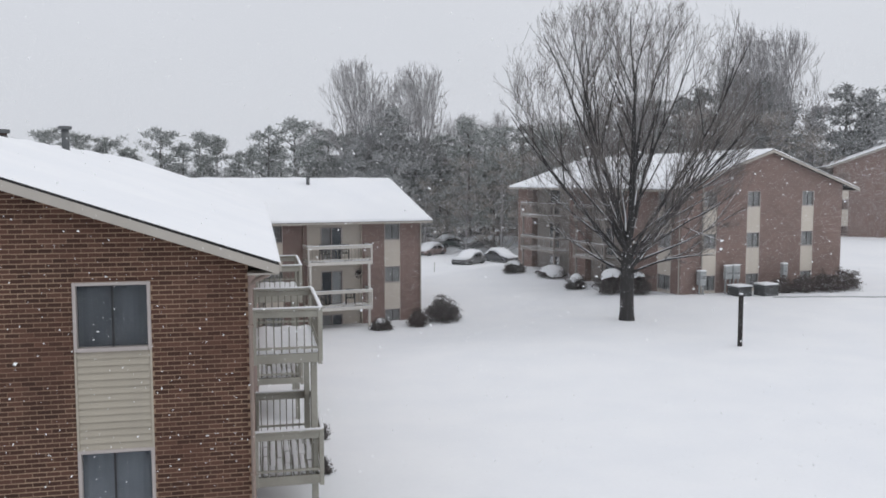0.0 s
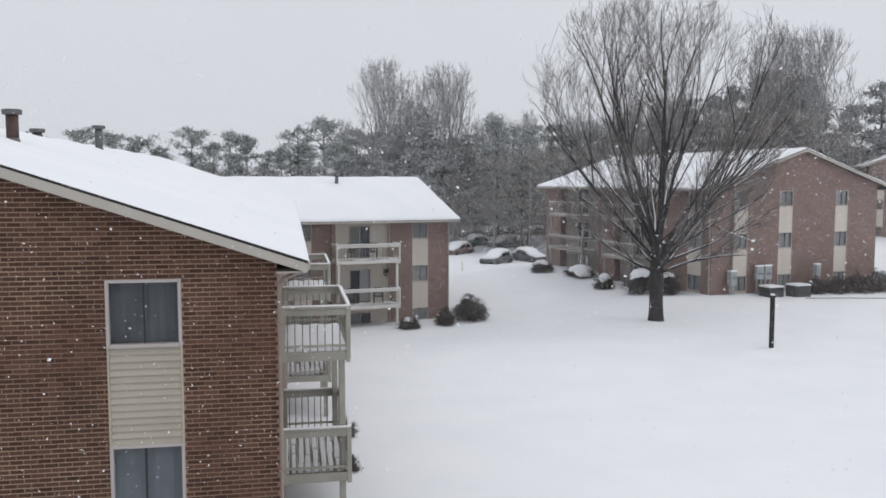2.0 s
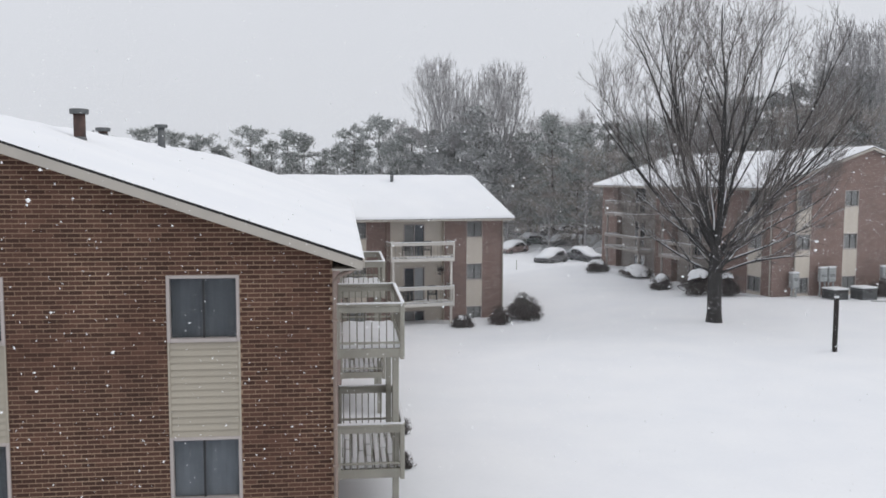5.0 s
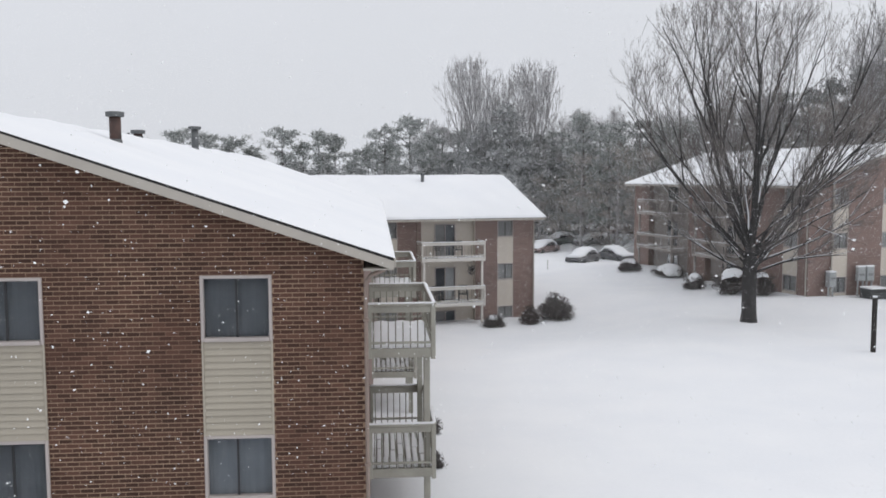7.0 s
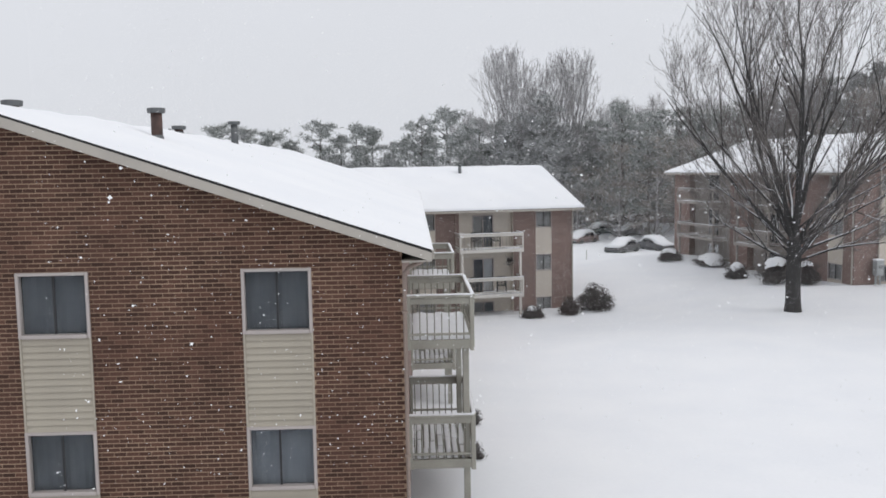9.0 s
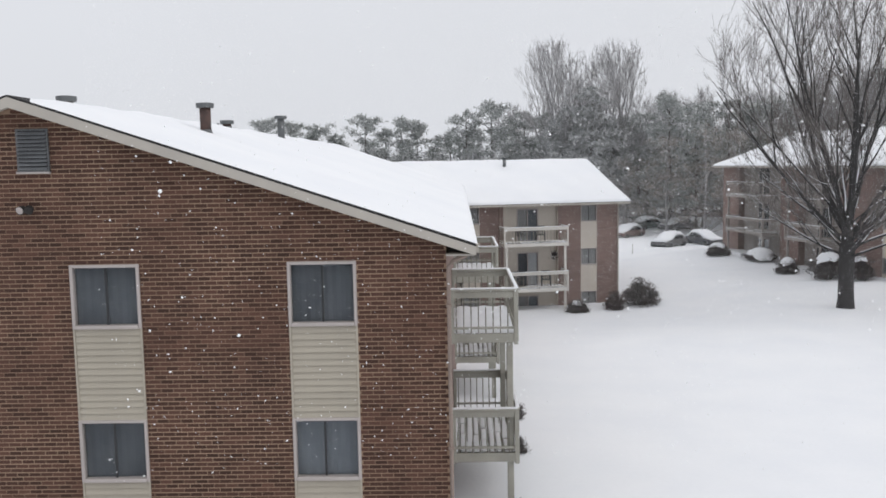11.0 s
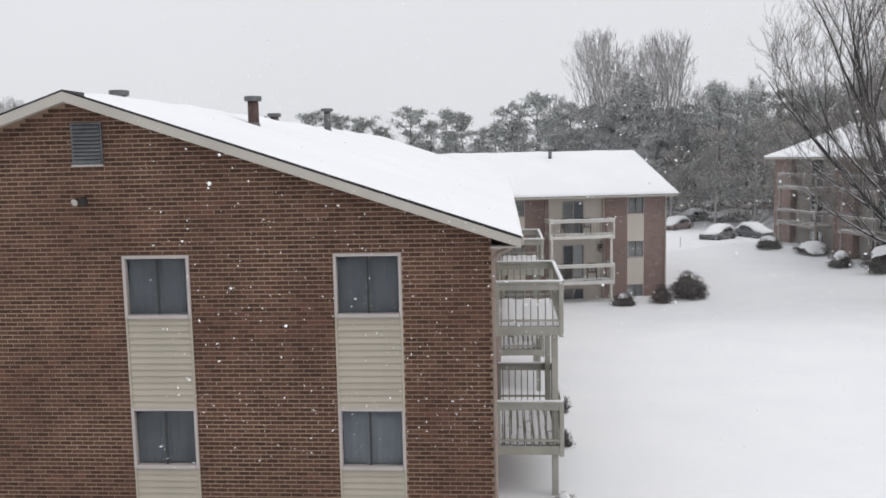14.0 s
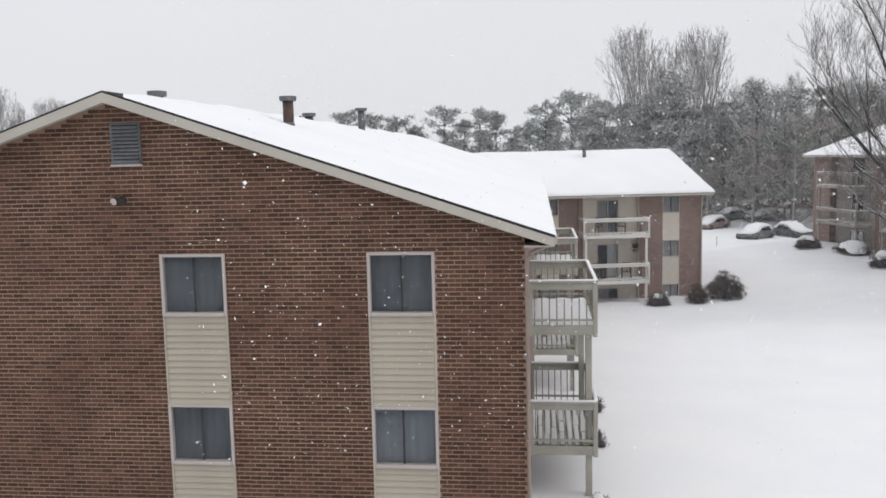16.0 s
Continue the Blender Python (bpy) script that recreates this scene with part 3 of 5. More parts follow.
ds = part("downspout", Shape(NB).tube([(0.16, 14.0, 6.13), (0.05, 13.99, 6.05), (-0.14, 14.0, 5.98), (-0.215, 14.03, 5.88), (-0.215, 14.03, 0.35), (-0.17, 13.92, 0.15)], [0.036] * 6, 8), PIPE, near,
          "brown metal downspout at the house corner", True)
for z in (5.2, 2.7, 0.9):
    part("strap", Shape(NB).box(-0.265, -0.165, 13.98, 14.07, z, z + 0.03), PIPE, ds)

# balconies on the long side
for y0, along in ((18.0, 3.5), (27.3, 3.6)):
    for deck, rail_z, foot in ((3.90, 4.88, 1.22), (1.21, 2.21, -0.3)):
        balcony(near, NB @ Matrix.Translation((CORNER_X - 0.03, y0, 0)), 1.50, along, deck, rail_z, RAIL, foot, 0.16, stick=0.012, stick_mat=RAIL_STICK, wall_post=True, label="grey-green wooden balcony with slatted railing and snow",
                cover=1.0 if deck > 3 else 0.94)

# flues on the roof


def flue(x, y, h, r, mat=VENT, hood=1.5):
    z = RIDGE_Z - SLOPE * abs(x - RIDGE_X) - 0.1
    v = part("flue", Shape(NB).tube([(x, y, z), (x, y, z + h)], [r, r], 12), mat, near, "rusty metal roof flue with a dark cap", True)
    part("cap", Shape(NB).tube([(x, y, z + h - 0.05), (x, y, z + h), (x, y, z + h + 0.06), (x, y, z + h + 0.07)], [r * hood, r * hood * 1.05, r * hood * 1.05, r * hood * 0.8], 14), METAL, v)
    part("collar", Shape(NB).tube([(x, y, z + 0.1), (x, y, z + 0.2), (x, y, z + 0.22)], [r * 1.25, r * 1.1, r * 1.02], 12), METAL, v, "", True)


flue(-6.02, 19.98, 0.78, 0.132)
flue(-6.81, 32.2, 0.92, 0.13, METAL, 1.7)
flue(-8.17, 17.5, 0.60, 0.132)
flue(-7.45, 27.0, 0.33, 0.14)
flue(-7.74, 27.0, 0.34, 0.035, METAL, 1.15)


# ---- the second apartment house, facing the lawn; u along the front, v inward ----
Z2 = 7.6
B2 = Matrix.Translation((6.586, 51.03, 0)) @ Matrix.Rotation(radians(11.0), 4, "Z")
second = thing("apartment_building", B2, "brown brick apartment house with cream balconies and snowy roof", "building")
WALL2 = Matrix.Translation((0, 1.4, 0))


def brick_skin(shape, x0, x1, z0, z1, rng, course=0.155, long_=0.42):
    """Courses of brick pairs standing proud of a far wall."""
    k, z = 0, z0
    while z < z1 - 0.02:
        x = x0 - (k % 2) * long_ / 2
        while x < x1:
            a, b = max(x, x0), min(x + long_ - 0.02, x1)
            if b - a > 0.04:
                shape.add([(a, -0.006, z), (b, -0.006, z), (b, -0.006, min(z + course - 0.018, z1)), (a, -0.006, min(z + course - 0.018, z1))], [(0, 1, 2, 3)])
            x += long_
        z += course
        k += 1


def far_window_column(parent, m, x0, x1, tops, bottom, h, storey, frame_mat):
    for i, top in enumerate(tops):
        z0 = max(top - h, bottom)
        if top - z0 > 0.3:
            window(parent, m, x0, x1, z0, top, frame_mat, CURTAIN_FAR, 0.5, bar=0.05)
        if top - h > bottom + 0.1:
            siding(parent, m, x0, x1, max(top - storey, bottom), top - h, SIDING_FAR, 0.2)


def solid_bays(parent, m, bays, z0, top, label, thick=0.25):
    rng = random.Random(7)
    for a, b in bays:
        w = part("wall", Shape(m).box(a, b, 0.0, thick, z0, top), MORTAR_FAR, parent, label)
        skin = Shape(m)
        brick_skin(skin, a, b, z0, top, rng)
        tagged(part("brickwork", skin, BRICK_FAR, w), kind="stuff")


T2 = [Z2 - 2.675, Z2 - 5.42, Z2 - 8.16]
TOP2 = Z2 - 2.55
BAY2 = [(-5.24, -3.73), (-0.21, 1.27), (2.33, 3.78)]
solid_bays(second, WALL2, BAY2 + [(-24.0, -12.0)], -2.4, TOP2, "brown brick front wall")
part("wall", Shape(WALL2).box(3.53, 3.78, 0.26, 14.4, -2.4, TOP2), BRICK_FAR, second)
part("wall", Shape(WALL2).box(-24.0, 3.78, 14.41, 14.66, -2.4, TOP2), BRICK_FAR, second)
for a, b in ((1.27, 2.33), (-6.4, -5.24)):
    far_window_column(second, WALL2, a, b, T2, -1.6, 1.06, 2.742, FRAME)
    part("wall", Shape(WALL2).box(a, b, 0.16, 0.25, -2.4, TOP2), DARK, second)
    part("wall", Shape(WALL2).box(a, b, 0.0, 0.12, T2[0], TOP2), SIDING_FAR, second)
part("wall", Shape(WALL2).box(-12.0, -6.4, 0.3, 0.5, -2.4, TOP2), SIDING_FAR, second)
# balcony recess with glass doors
for k, top in enumerate((Z2 - 2.86, Z2 - 5.60, Z2 - 8.34)):
    lo, hi = top - 2.05, top
    floor_z = lo - 0.1
    head = TOP2 if k == 0 else top + 0.62
    for x0, x1, y0, y1, z0, z1 in ((-3.70, -2.80, 0.3, 0.45, floor_z, head), (-1.42, -0.24, 0.3, 0.45, floor_z, head), (-2.80, -1.42, 0.3, 0.45, hi, head), (-3.73, -3.70, 0.0, 0.45, floor_z, head), (-0.24, -0.21, 0.0, 0.45, floor_z, head)):
        part("wall", Shape(WALL2).box(x0, x1, y0, y1, z0, z1), SIDING_FAR, second, "tan siding in the balcony recess")
    d = part("balcony_door", Shape(WALL2).box(-2.80, -2.73, 0.26, 0.36, lo, hi).box(-1.49, -1.42, 0.26, 0.36, lo, hi).box(-2.14, -2.08, 0.27, 0.34, lo, hi).box(-2.73, -1.49, 0.26, 0.36, hi - 0.06, hi), FRAME, second,
             "sliding glass balcony door with drawn drapes")
    part("pane", Shape(WALL2).box(-2.73, -2.14, 0.30, 0.306, lo, hi - 0.06), GLASS, d).visible_shadow = False
    part("pane", Shape(WALL2).box(-2.08, -1.49, 0.30, 0.306, lo, hi - 0.06), GLASS, d).visible_shadow = False
    part("curtain", Shape(WALL2).box(-2.73, -2.15, 0.40, 0.42, lo, hi - 0.06), CURTAIN if k == 1 else CURTAIN_FAR, d)
    part("curtain", Shape(WALL2).box(-2.08, -1.50, 0.40, 0.42, lo, hi - 0.06), CURTAIN_BRIGHT if k == 1 else CURTAIN_PALE, d)
    part("wall", Shape(WALL2).box(-3.73, -0.21, 0.75, 0.85, floor_z, head), DARK, second)
FACE2 = Matrix(((0, -1, 0, 0), (-1, 0, 0, 0), (0, 0, 1, 0), (0, 0, 0, 1)))
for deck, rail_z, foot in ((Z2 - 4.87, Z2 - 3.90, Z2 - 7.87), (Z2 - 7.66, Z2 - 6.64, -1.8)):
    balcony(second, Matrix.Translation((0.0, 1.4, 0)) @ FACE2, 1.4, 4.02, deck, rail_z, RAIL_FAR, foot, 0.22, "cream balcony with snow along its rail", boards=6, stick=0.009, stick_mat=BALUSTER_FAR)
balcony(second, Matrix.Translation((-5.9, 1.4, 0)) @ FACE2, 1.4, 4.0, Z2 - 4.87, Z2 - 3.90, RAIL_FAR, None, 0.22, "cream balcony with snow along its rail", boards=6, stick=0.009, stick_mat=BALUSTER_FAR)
for u in (-3.98, 3.72):
    part("downspout", Shape(WALL2).tube([(u, -0.45, TOP2 + 0.02), (u, -0.06, TOP2 - 0.25), (u, -0.05, -1.5)], [0.045] * 3, 6), PIPE if u < 0 else TRIM, second)
V_EAVE, V_RIDGE = 0.55, 8.6
gable_roof(second, Matrix.Identity(4), -24.0, 4.22, V_EAVE, V_RIDGE, 2 * V_RIDGE - V_EAVE, Z2 - 2.50, Z2 + 0.14, TRIM)
part("soffit", Shape().box(-24.0, 4.1, V_EAVE + 0.03, 1.4, Z2 - 2.63, Z2 - 2.60), TRIM, second)
snow_roof("roof_snow", B2, -24.0, 4.24, V_EAVE - 0.04, V_RIDGE, 2 * V_RIDGE - V_EAVE, Z2 - 2.496, Z2 + 0.144, 0.13, "smooth snow blanket lying on the second roof", 2)
fz = Z2 + 0.14 - 0.33 * 1.5
f2 = part("flue", Shape().tube([(-2.2, V_RIDGE - 1.5, fz), (-2.2, V_RIDGE - 1.5, fz + 0.66)], [0.12, 0.12], 10), METAL, second, "grey metal roof flue")
part("cap", Shape().tube([(-2.2, V_RIDGE - 1.5, fz + 0.64), (-2.2, V_RIDGE - 1.5, fz + 0.71)], [0.18, 0.18], 10), METAL, f2)



def patio_chair(u, v, deck, turn):
    """A dark plastic balcony chair: seat, slatted back, arms and four legs."""
    c = thing("patio_chair", B2 @ Matrix.Translation((u, v, deck)) @ Matrix.Rotation(turn, 4, "Z"), "dark patio chair standing on the cream balcony", "chair", "chairs on the balconies")
    part("seat", Shape().box(-0.25, 0.25, -0.24, 0.22, 0.40, 0.44, 0.01), UNIT, c)
    back = part("backrest", Shape().box(-0.27, 0.27, 0.22, 0.26, 0.88, 0.95, 0.01), UNIT, c)
    for i in range(5):
        part("slat", Shape().box(-0.24 + i * 0.108, -0.19 + i * 0.108, 0.225, 0.25, 0.44, 0.88), UNIT, back)
    for sx in (-0.27, 0.27):
        part("armrest", Shape().box(sx - 0.025, sx + 0.025, -0.24, 0.24, 0.62, 0.65, 0.006), UNIT, c)
        for sy in (-0.21, 0.21):
            part("leg", Shape().box(sx - 0.02, sx + 0.02, sy - 0.02, sy + 0.02, 0.0, 0.62), UNIT, c)


for u, v, deck, turn in ((-2.75, 0.85, Z2 - 4.87, 0.3), (-1.55, 0.8, Z2 - 4.87, -0.4), (-2.9, 0.8, Z2 - 7.66, 0.2), (-1.2, 0.75, Z2 - 7.66, -0.2)):
    patio_chair(u, v, deck + 0.03, turn)

# a plant basket hanging under the upper balcony
hb = Matrix.Translation((-0.75, 0.45, Z2 - 5.62))
basket = thing("hanging_basket", B2 @ hb, "withered plant basket hanging under the balcony", "plant")
part("bowl", Shape().tube([(0, 0, -0.14), (0, 0, -0.05), (0, 0, 0.06)], [0.08, 0.17, 0.19], 12), IRON, basket)
part("cord", Shape().tube([(0, 0, 0.02), (0, 0, 0.55)], [0.006, 0.006], 4), IRON, basket)
part("foliage", tuft_crown(random.Random(2), [((0, 0, 0.05), 0.12), ((0.05, 0, -0.12), 0.14), ((-0.05, 0.03, -0.25), 0.12)], 0.14, 40, 1.0), SHRUB, basket)

# ---- the third apartment house on the rise; its gable faces the lawn ----
B3 = Matrix.Translation((26.2, 49.0, 0)) @ Matrix.Rotation(radians(10.0), 4, "Z")
third = thing("apartment_building", B3, "brick apartment house beyond the bare tree, snowy roof", "building")
W3, L3 = 13.7, 22.6
MID3, EAVE3, PEAK3 = W3 / 2 + 0.25, Z2 - 0.55, Z2 + 2.08
SL3 = (PEAK3 - EAVE3) / (MID3 + 0.8)


def rake3(u):
    return PEAK3 - 0.14 - SL3 * abs(u - MID3)


COLS3 = [(1.73, 2.80), (5.30, 6.40), (10.02, 11.10)]
TOPS3 = [Z2 - 0.68, Z2 - 3.42, Z2 - 6.16]


def third_gable():
    skin, rng = Shape(), random.Random(9)
    edges = [0.0] + [e for c in COLS3 for e in c] + [W3]
    for i in range(len(edges) - 1):
        a, b = edges[i], edges[i + 1]
        z0 = -0.6 if i % 2 == 0 else TOPS3[0]
        pts = [a] + ([MID3] if a < MID3 < b else []) + [b]
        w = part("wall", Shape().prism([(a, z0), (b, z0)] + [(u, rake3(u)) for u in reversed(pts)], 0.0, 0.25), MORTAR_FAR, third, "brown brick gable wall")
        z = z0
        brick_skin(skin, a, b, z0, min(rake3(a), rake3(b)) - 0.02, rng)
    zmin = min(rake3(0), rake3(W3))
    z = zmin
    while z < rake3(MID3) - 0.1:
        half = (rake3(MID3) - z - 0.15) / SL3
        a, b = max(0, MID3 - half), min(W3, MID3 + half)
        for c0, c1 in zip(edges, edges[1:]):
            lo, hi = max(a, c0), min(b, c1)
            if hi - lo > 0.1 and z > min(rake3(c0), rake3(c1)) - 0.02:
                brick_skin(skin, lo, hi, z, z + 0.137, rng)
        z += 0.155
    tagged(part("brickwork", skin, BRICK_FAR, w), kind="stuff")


third_gable()
for a, b in COLS3:
    far_window_column(third, Matrix.Identity(4), a, b, TOPS3, -0.2, 1.03, 2.74, FRAME)
    part("wall", Shape().box(a, b, 0.16, 0.25, -0.6, TOPS3[0]), DARK, third)
SIDE3 = Matrix(((0, 1, 0, 0), (1, 0, 0, 0), (0, 0, 1, 0), (0, 0, 0, 1)))
solid_bays(third, SIDE3, [(0.26, 1.0), (2.4, 6.6), (11.4, 13.8), (20.0, L3)], -0.6, EAVE3 - 0.05, "brown brick long wall", 0.6)
far_window_column(third, SIDE3, 1.0, 2.4, TOPS3, -0.2, 1.03, 2.74, FRAME)
part("wall", Shape(SIDE3).box(1.0, 2.4, 0.16, 0.25, -0.6, EAVE3), DARK, third)
for a, b in ((6.6, 11.4), (13.8, 20.0)):
    part("wall", Shape(SIDE3).box(a, b, 0.5, 0.7, -0.6, EAVE3), RAIL_DIM, third)
    for top in TOPS3:
        mid = (a + b) / 2
        d = part("balcony_door", Shape(SIDE3).box(mid - 0.9, mid - 0.82, 0.42, 0.5, top - 2.05, top).box(mid + 0.82, mid + 0.9, 0.42, 0.5, top - 2.05, top).box(mid - 0.82, mid + 0.82, 0.42, 0.5, top - 0.07, top), FRAME, third)
        part("pane", Shape(SIDE3).box(mid - 0.82, mid + 0.82, 0.45, 0.456, top - 2.05, top - 0.07), GLASS, d).visible_shadow = False
        part("backing", Shape(SIDE3).box(mid - 0.82, mid + 0.82, 0.49, 0.498, top - 2.05, top - 0.07), DARK, d)
    for deck, rail_z, foot in ((Z2 - 2.80, Z2 - 1.80, Z2 - 5.6), (Z2 - 5.54, Z2 - 4.54, -0.4)):
        balcony(third, Matrix(((-1, 0, 0, 0), (0, 1, 0, a + 0.3), (0, 0, 1, 0), (0, 0, 0, 1))), 1.3, b - a - 0.6, deck, rail_z, RAIL_DIM, foot, 0.25, "dull brown balcony with snow along its rail", boards=5)
part("wall", Shape().box(0.26, W3 - 0.26, L3 - 0.25, L3, -0.6, EAVE3), BRICK_FAR, third)
part("wall", Shape().box(W3 - 0.25, W3, 0.26, L3, -0.6, EAVE3), BRICK_FAR, third)
part("soffit", Shape().box(-0.75, 0.0, 0.0, L3, EAVE3 - 0.05, EAVE3 - 0.03), TRIM, third)
ROOF3 = Matrix(((0, 1, 0, 0), (1, 0, 0, 0), (0, 0, 1, 0), (0, 0, 0, 1)))
gable_roof(third, ROOF3, -0.35, L3 + 0.4, -0.8, MID3, 2 * MID3 + 0.8, EAVE3, PEAK3, TRIM)
snow_roof("roof_snow", B3 @ ROOF3, -0.34, L3 + 0.4, -0.82, MID3, 2 * MID3 + 0.8, EAVE3 + 0.004, PEAK3 + 0.004, 0.10, "snow blanket lying on the third roof", 3)
for u, v in ((-0.06, 0.12), (1.62, -0.06)):
    part("downspout", Shape().tube([(u, v - 0.02, rake3(max(u, 0)) - 0.2), (u, v - 0.02, 0.2)], [0.05, 0.05], 6), TRIM, third)

# ---- the fourth house, far off on the right ----
B4 = Matrix.Translation((57.2, 75.5, 0)) @ Matrix.Rotation(radians(-30.0), 4, "Z")
fourth = thing("apartment_building", B4, "far brick apartment house with pale window panels", "building")
E4, P4, M4 = 9.1, 12.0, 7.5
s4 = Shape().prism([(0, 0.5), (15, 0.5), (15, E4), (M4, P4), (0, E4)], 0.0, 0.25)
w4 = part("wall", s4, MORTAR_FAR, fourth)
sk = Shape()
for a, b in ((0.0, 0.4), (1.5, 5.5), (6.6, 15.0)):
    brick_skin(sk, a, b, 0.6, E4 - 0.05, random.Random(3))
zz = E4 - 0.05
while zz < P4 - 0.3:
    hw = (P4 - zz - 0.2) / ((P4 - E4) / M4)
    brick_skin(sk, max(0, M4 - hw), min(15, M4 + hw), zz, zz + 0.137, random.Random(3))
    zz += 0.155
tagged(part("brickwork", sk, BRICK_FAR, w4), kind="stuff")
for a, b in ((0.4, 1.5), (5.5, 6.6)):
    far_window_column(fourth, Matrix.Translation((0, -0.06, 0)), a, b, (8.4, 5.7, 3.0), 1.6, 1.05, 2.7, FRAME)
part("wall", Shape().box(0, 0.25, 0.26, 20, 0.5, E4), BRICK_FAR, fourth)
gable_roof(fourth, ROOF3, -0.35, 20, -0.7, M4, 15.7, E4 - 0.1, P4 + 0.1, TRIM)
snow_roof("roof_snow", B4 @ ROOF3, -0.34, 20, -0.72, M4, 15.7, E4 - 0.09, P4 + 0.11, 0.07, "snow blanket lying on the far roof", 4, 0.6)


# ---- trees ----
class Dome:
    """The outline a crown fills: an egg with its widest ring at height mid."""

    def __init__(self, half, mid, top, low, power):
        self.half, self.mid, self.top, self.low, self.power = half, mid, top, low, power

    def depth(self, p):
        v = (p.z - self.mid) / (self.top - self.mid if p.z > self.mid else self.mid - self.low)
        return (math.hypot(p.x, p.y) / self.half) ** self.power + abs(v) ** self.power

    def reach(self, p, d, most, limit=1.0):
        g = 0.0
        while g < most and self.depth(p + d * g) < limit:
            g += 0.2
        return g


def bough(limbs, twigs, rng, dome, p, d, length, radius, level, plan, caught=None):
    """One branch, straight with slight kinks, and the finer ones that part from it at narrow angles."""
    count, share, angle, n, sides, rise = plan[level]
    path, radii, q, w = [p.copy()], [radius], p.copy(), d.copy()
    tip = plan[-1]
    for i in range(n):
        w = (w + Vector((rng.gauss(0, 0.07), rng.gauss(0, 0.07), rng.gauss(0, 0.05) + rise))).normalized()
        q = q + w * (length / n)
        path.append(q.copy())
        radii.append(max(tip, radius * (1 - 0.82 * (i + 1) / n)))
    (limbs if level < 2 else twigs).tube(path, radii, sides, False)
    if caught and level < 2 and d.z < 0.75:
        caught.tube([tuple(a + Vector((0, 0, r * 0.8 + 0.004))) for a, r in zip(path[1:-1], radii[1:-1])], [max(0.012, r * 0.7) for r in radii[1:-1]], 4, False)
    if level + 2 >= len(plan):
        return
    for k in range(count):
        f = (0.16 if level else 0.24) + (0.80 if level else 0.66) * (k + rng.random()) / count
        i = min(n - 1, int(f * n))
        at = path[i].lerp(path[i + 1], f * n - i)
        along = (path[i + 1] - path[i]).normalized()
        side = along.cross(Vector((rng.gauss(0, 1), rng.gauss(0, 1), rng.gauss(0, 1)))).normalized()
        if side.z < 0 and rng.random() < 0.7:
            side = -side
        a = angle * rng.uniform(0.6, 1.3)
        way = along * math.cos(a) + side * math.sin(a)
        far = dome.reach(at, way, length * share * rng.uniform(0.6, 1.2), rng.uniform(0.7, 1.3))
        if far > 0.15:
            bough(limbs, twigs, rng, dome, at, way, far, max(tip, radii[i] * (0.62 if level == 0 else 0.5)), level + 1, plan, caught)


def lawn_tree():
    rng = random.Random(31)
    x, y = 20.2, 43.9
    z = lay(x, y)
    t = thing("bare_tree", Matrix.Translation((x, y, z)), "large bare deciduous tree standing in the snowy lawn", "tree")
    trunk, twigs, caught = Shape(), Shape(), Shape()
    trunk.tube([(0, 0, -0.3), (0, 0, 0.05), (0, 0, 0.5), (-0.02, 0, 1.4), (0.0, 0.02, 2.4), (0.0, 0, 3.2), (0.0, 0, 3.9), (0.02, 0, 4.6), (0.05, 0.02, 5.6)], [0.52, 0.46, 0.405, 0.385, 0.385, 0.38, 0.31, 0.20, 0.09], 14)
    dome = Dome(7.3, 11.8, 18.0, 2.4, 2.7)
    plan = [(7, 0.46, 0.46, 8, 7, 0.0), (6, 0.50, 0.50, 5, 5, 0.010), (5, 0.45, 0.58, 3, 3, 0.03), (2, 0.5, 0.6, 2, 3, 0.03), (0, 0, 0, 1, 3, 0.0), 0.0062]
    # heavy limbs that part low and rise steeply, then lighter ones that lean further out
    for k in range(14):
        turn, tilt = k * 2.399 + rng.uniform(-0.2, 0.2), radians((6, 14, 19, 23, 26, 29, 32, 35, 38, 41, 44, 47, 25, 33)[k] + rng.uniform(-2, 2))
        d = Vector((math.cos(turn) * math.sin(tilt), math.sin(turn) * math.sin(tilt), math.cos(tilt)))
        p = Vector((d.x * 0.35, d.y * 0.35, 4.7 - 0.12 * k + rng.uniform(-0.25, 0.25)))
        bough(trunk, twigs, rng, dome, p, d, dome.reach(p, d, 30) * rng.uniform(0.88, 1.0), rng.uniform(0.09, 0.135), 0, plan, caught)
    for k in range(16):
        turn, tilt = k * 2.399 + 0.7 + rng.uniform(-0.25, 0.25), radians(42 + 2.1 * k + rng.uniform(-3, 3))
        d = Vector((math.cos(turn) * math.sin(tilt), math.sin(turn) * math.sin(tilt), math.cos(tilt)))
        p = Vector((d.x * 0.2, d.y * 0.2, 4.6 - 0.135 * k + rng.uniform(-0.2, 0.2)))
        bough(trunk, twigs, rng, dome, p, d, dome.reach(p, d, 30) * rng.uniform(0.86, 0.97), rng.uniform(0.05, 0.08), 0, plan, caught)
    part("trunk", trunk, BARK, t, "dark furrowed trunk and limbs", True)
    tagged(part("crown", twigs, TWIG, t, "dense fan of fine bare twigs"), kind="stuff")
    for k in range(7):
        a = k * 0.9 + 0.3
        c = Vector((0.32 * math.cos(a), 0.32 * math.sin(a), 3.0 + 0.24 * k))
        r = rng.uniform(0.04, 0.10)
        caught.tube([tuple(c + Vector((0, 0, -0.05))), tuple(c), tuple(c + Vector((0.02, 0, 0.06))), tuple(c + Vector((0.02, 0, 0.09)))], [r * 0.4, r, r * 0.8, r * 0.3], 8)
    tagged(part("caught_snow", caught, SNOW, t, "snow caught where the limbs part", True), kind="stuff")


lawn_tree()


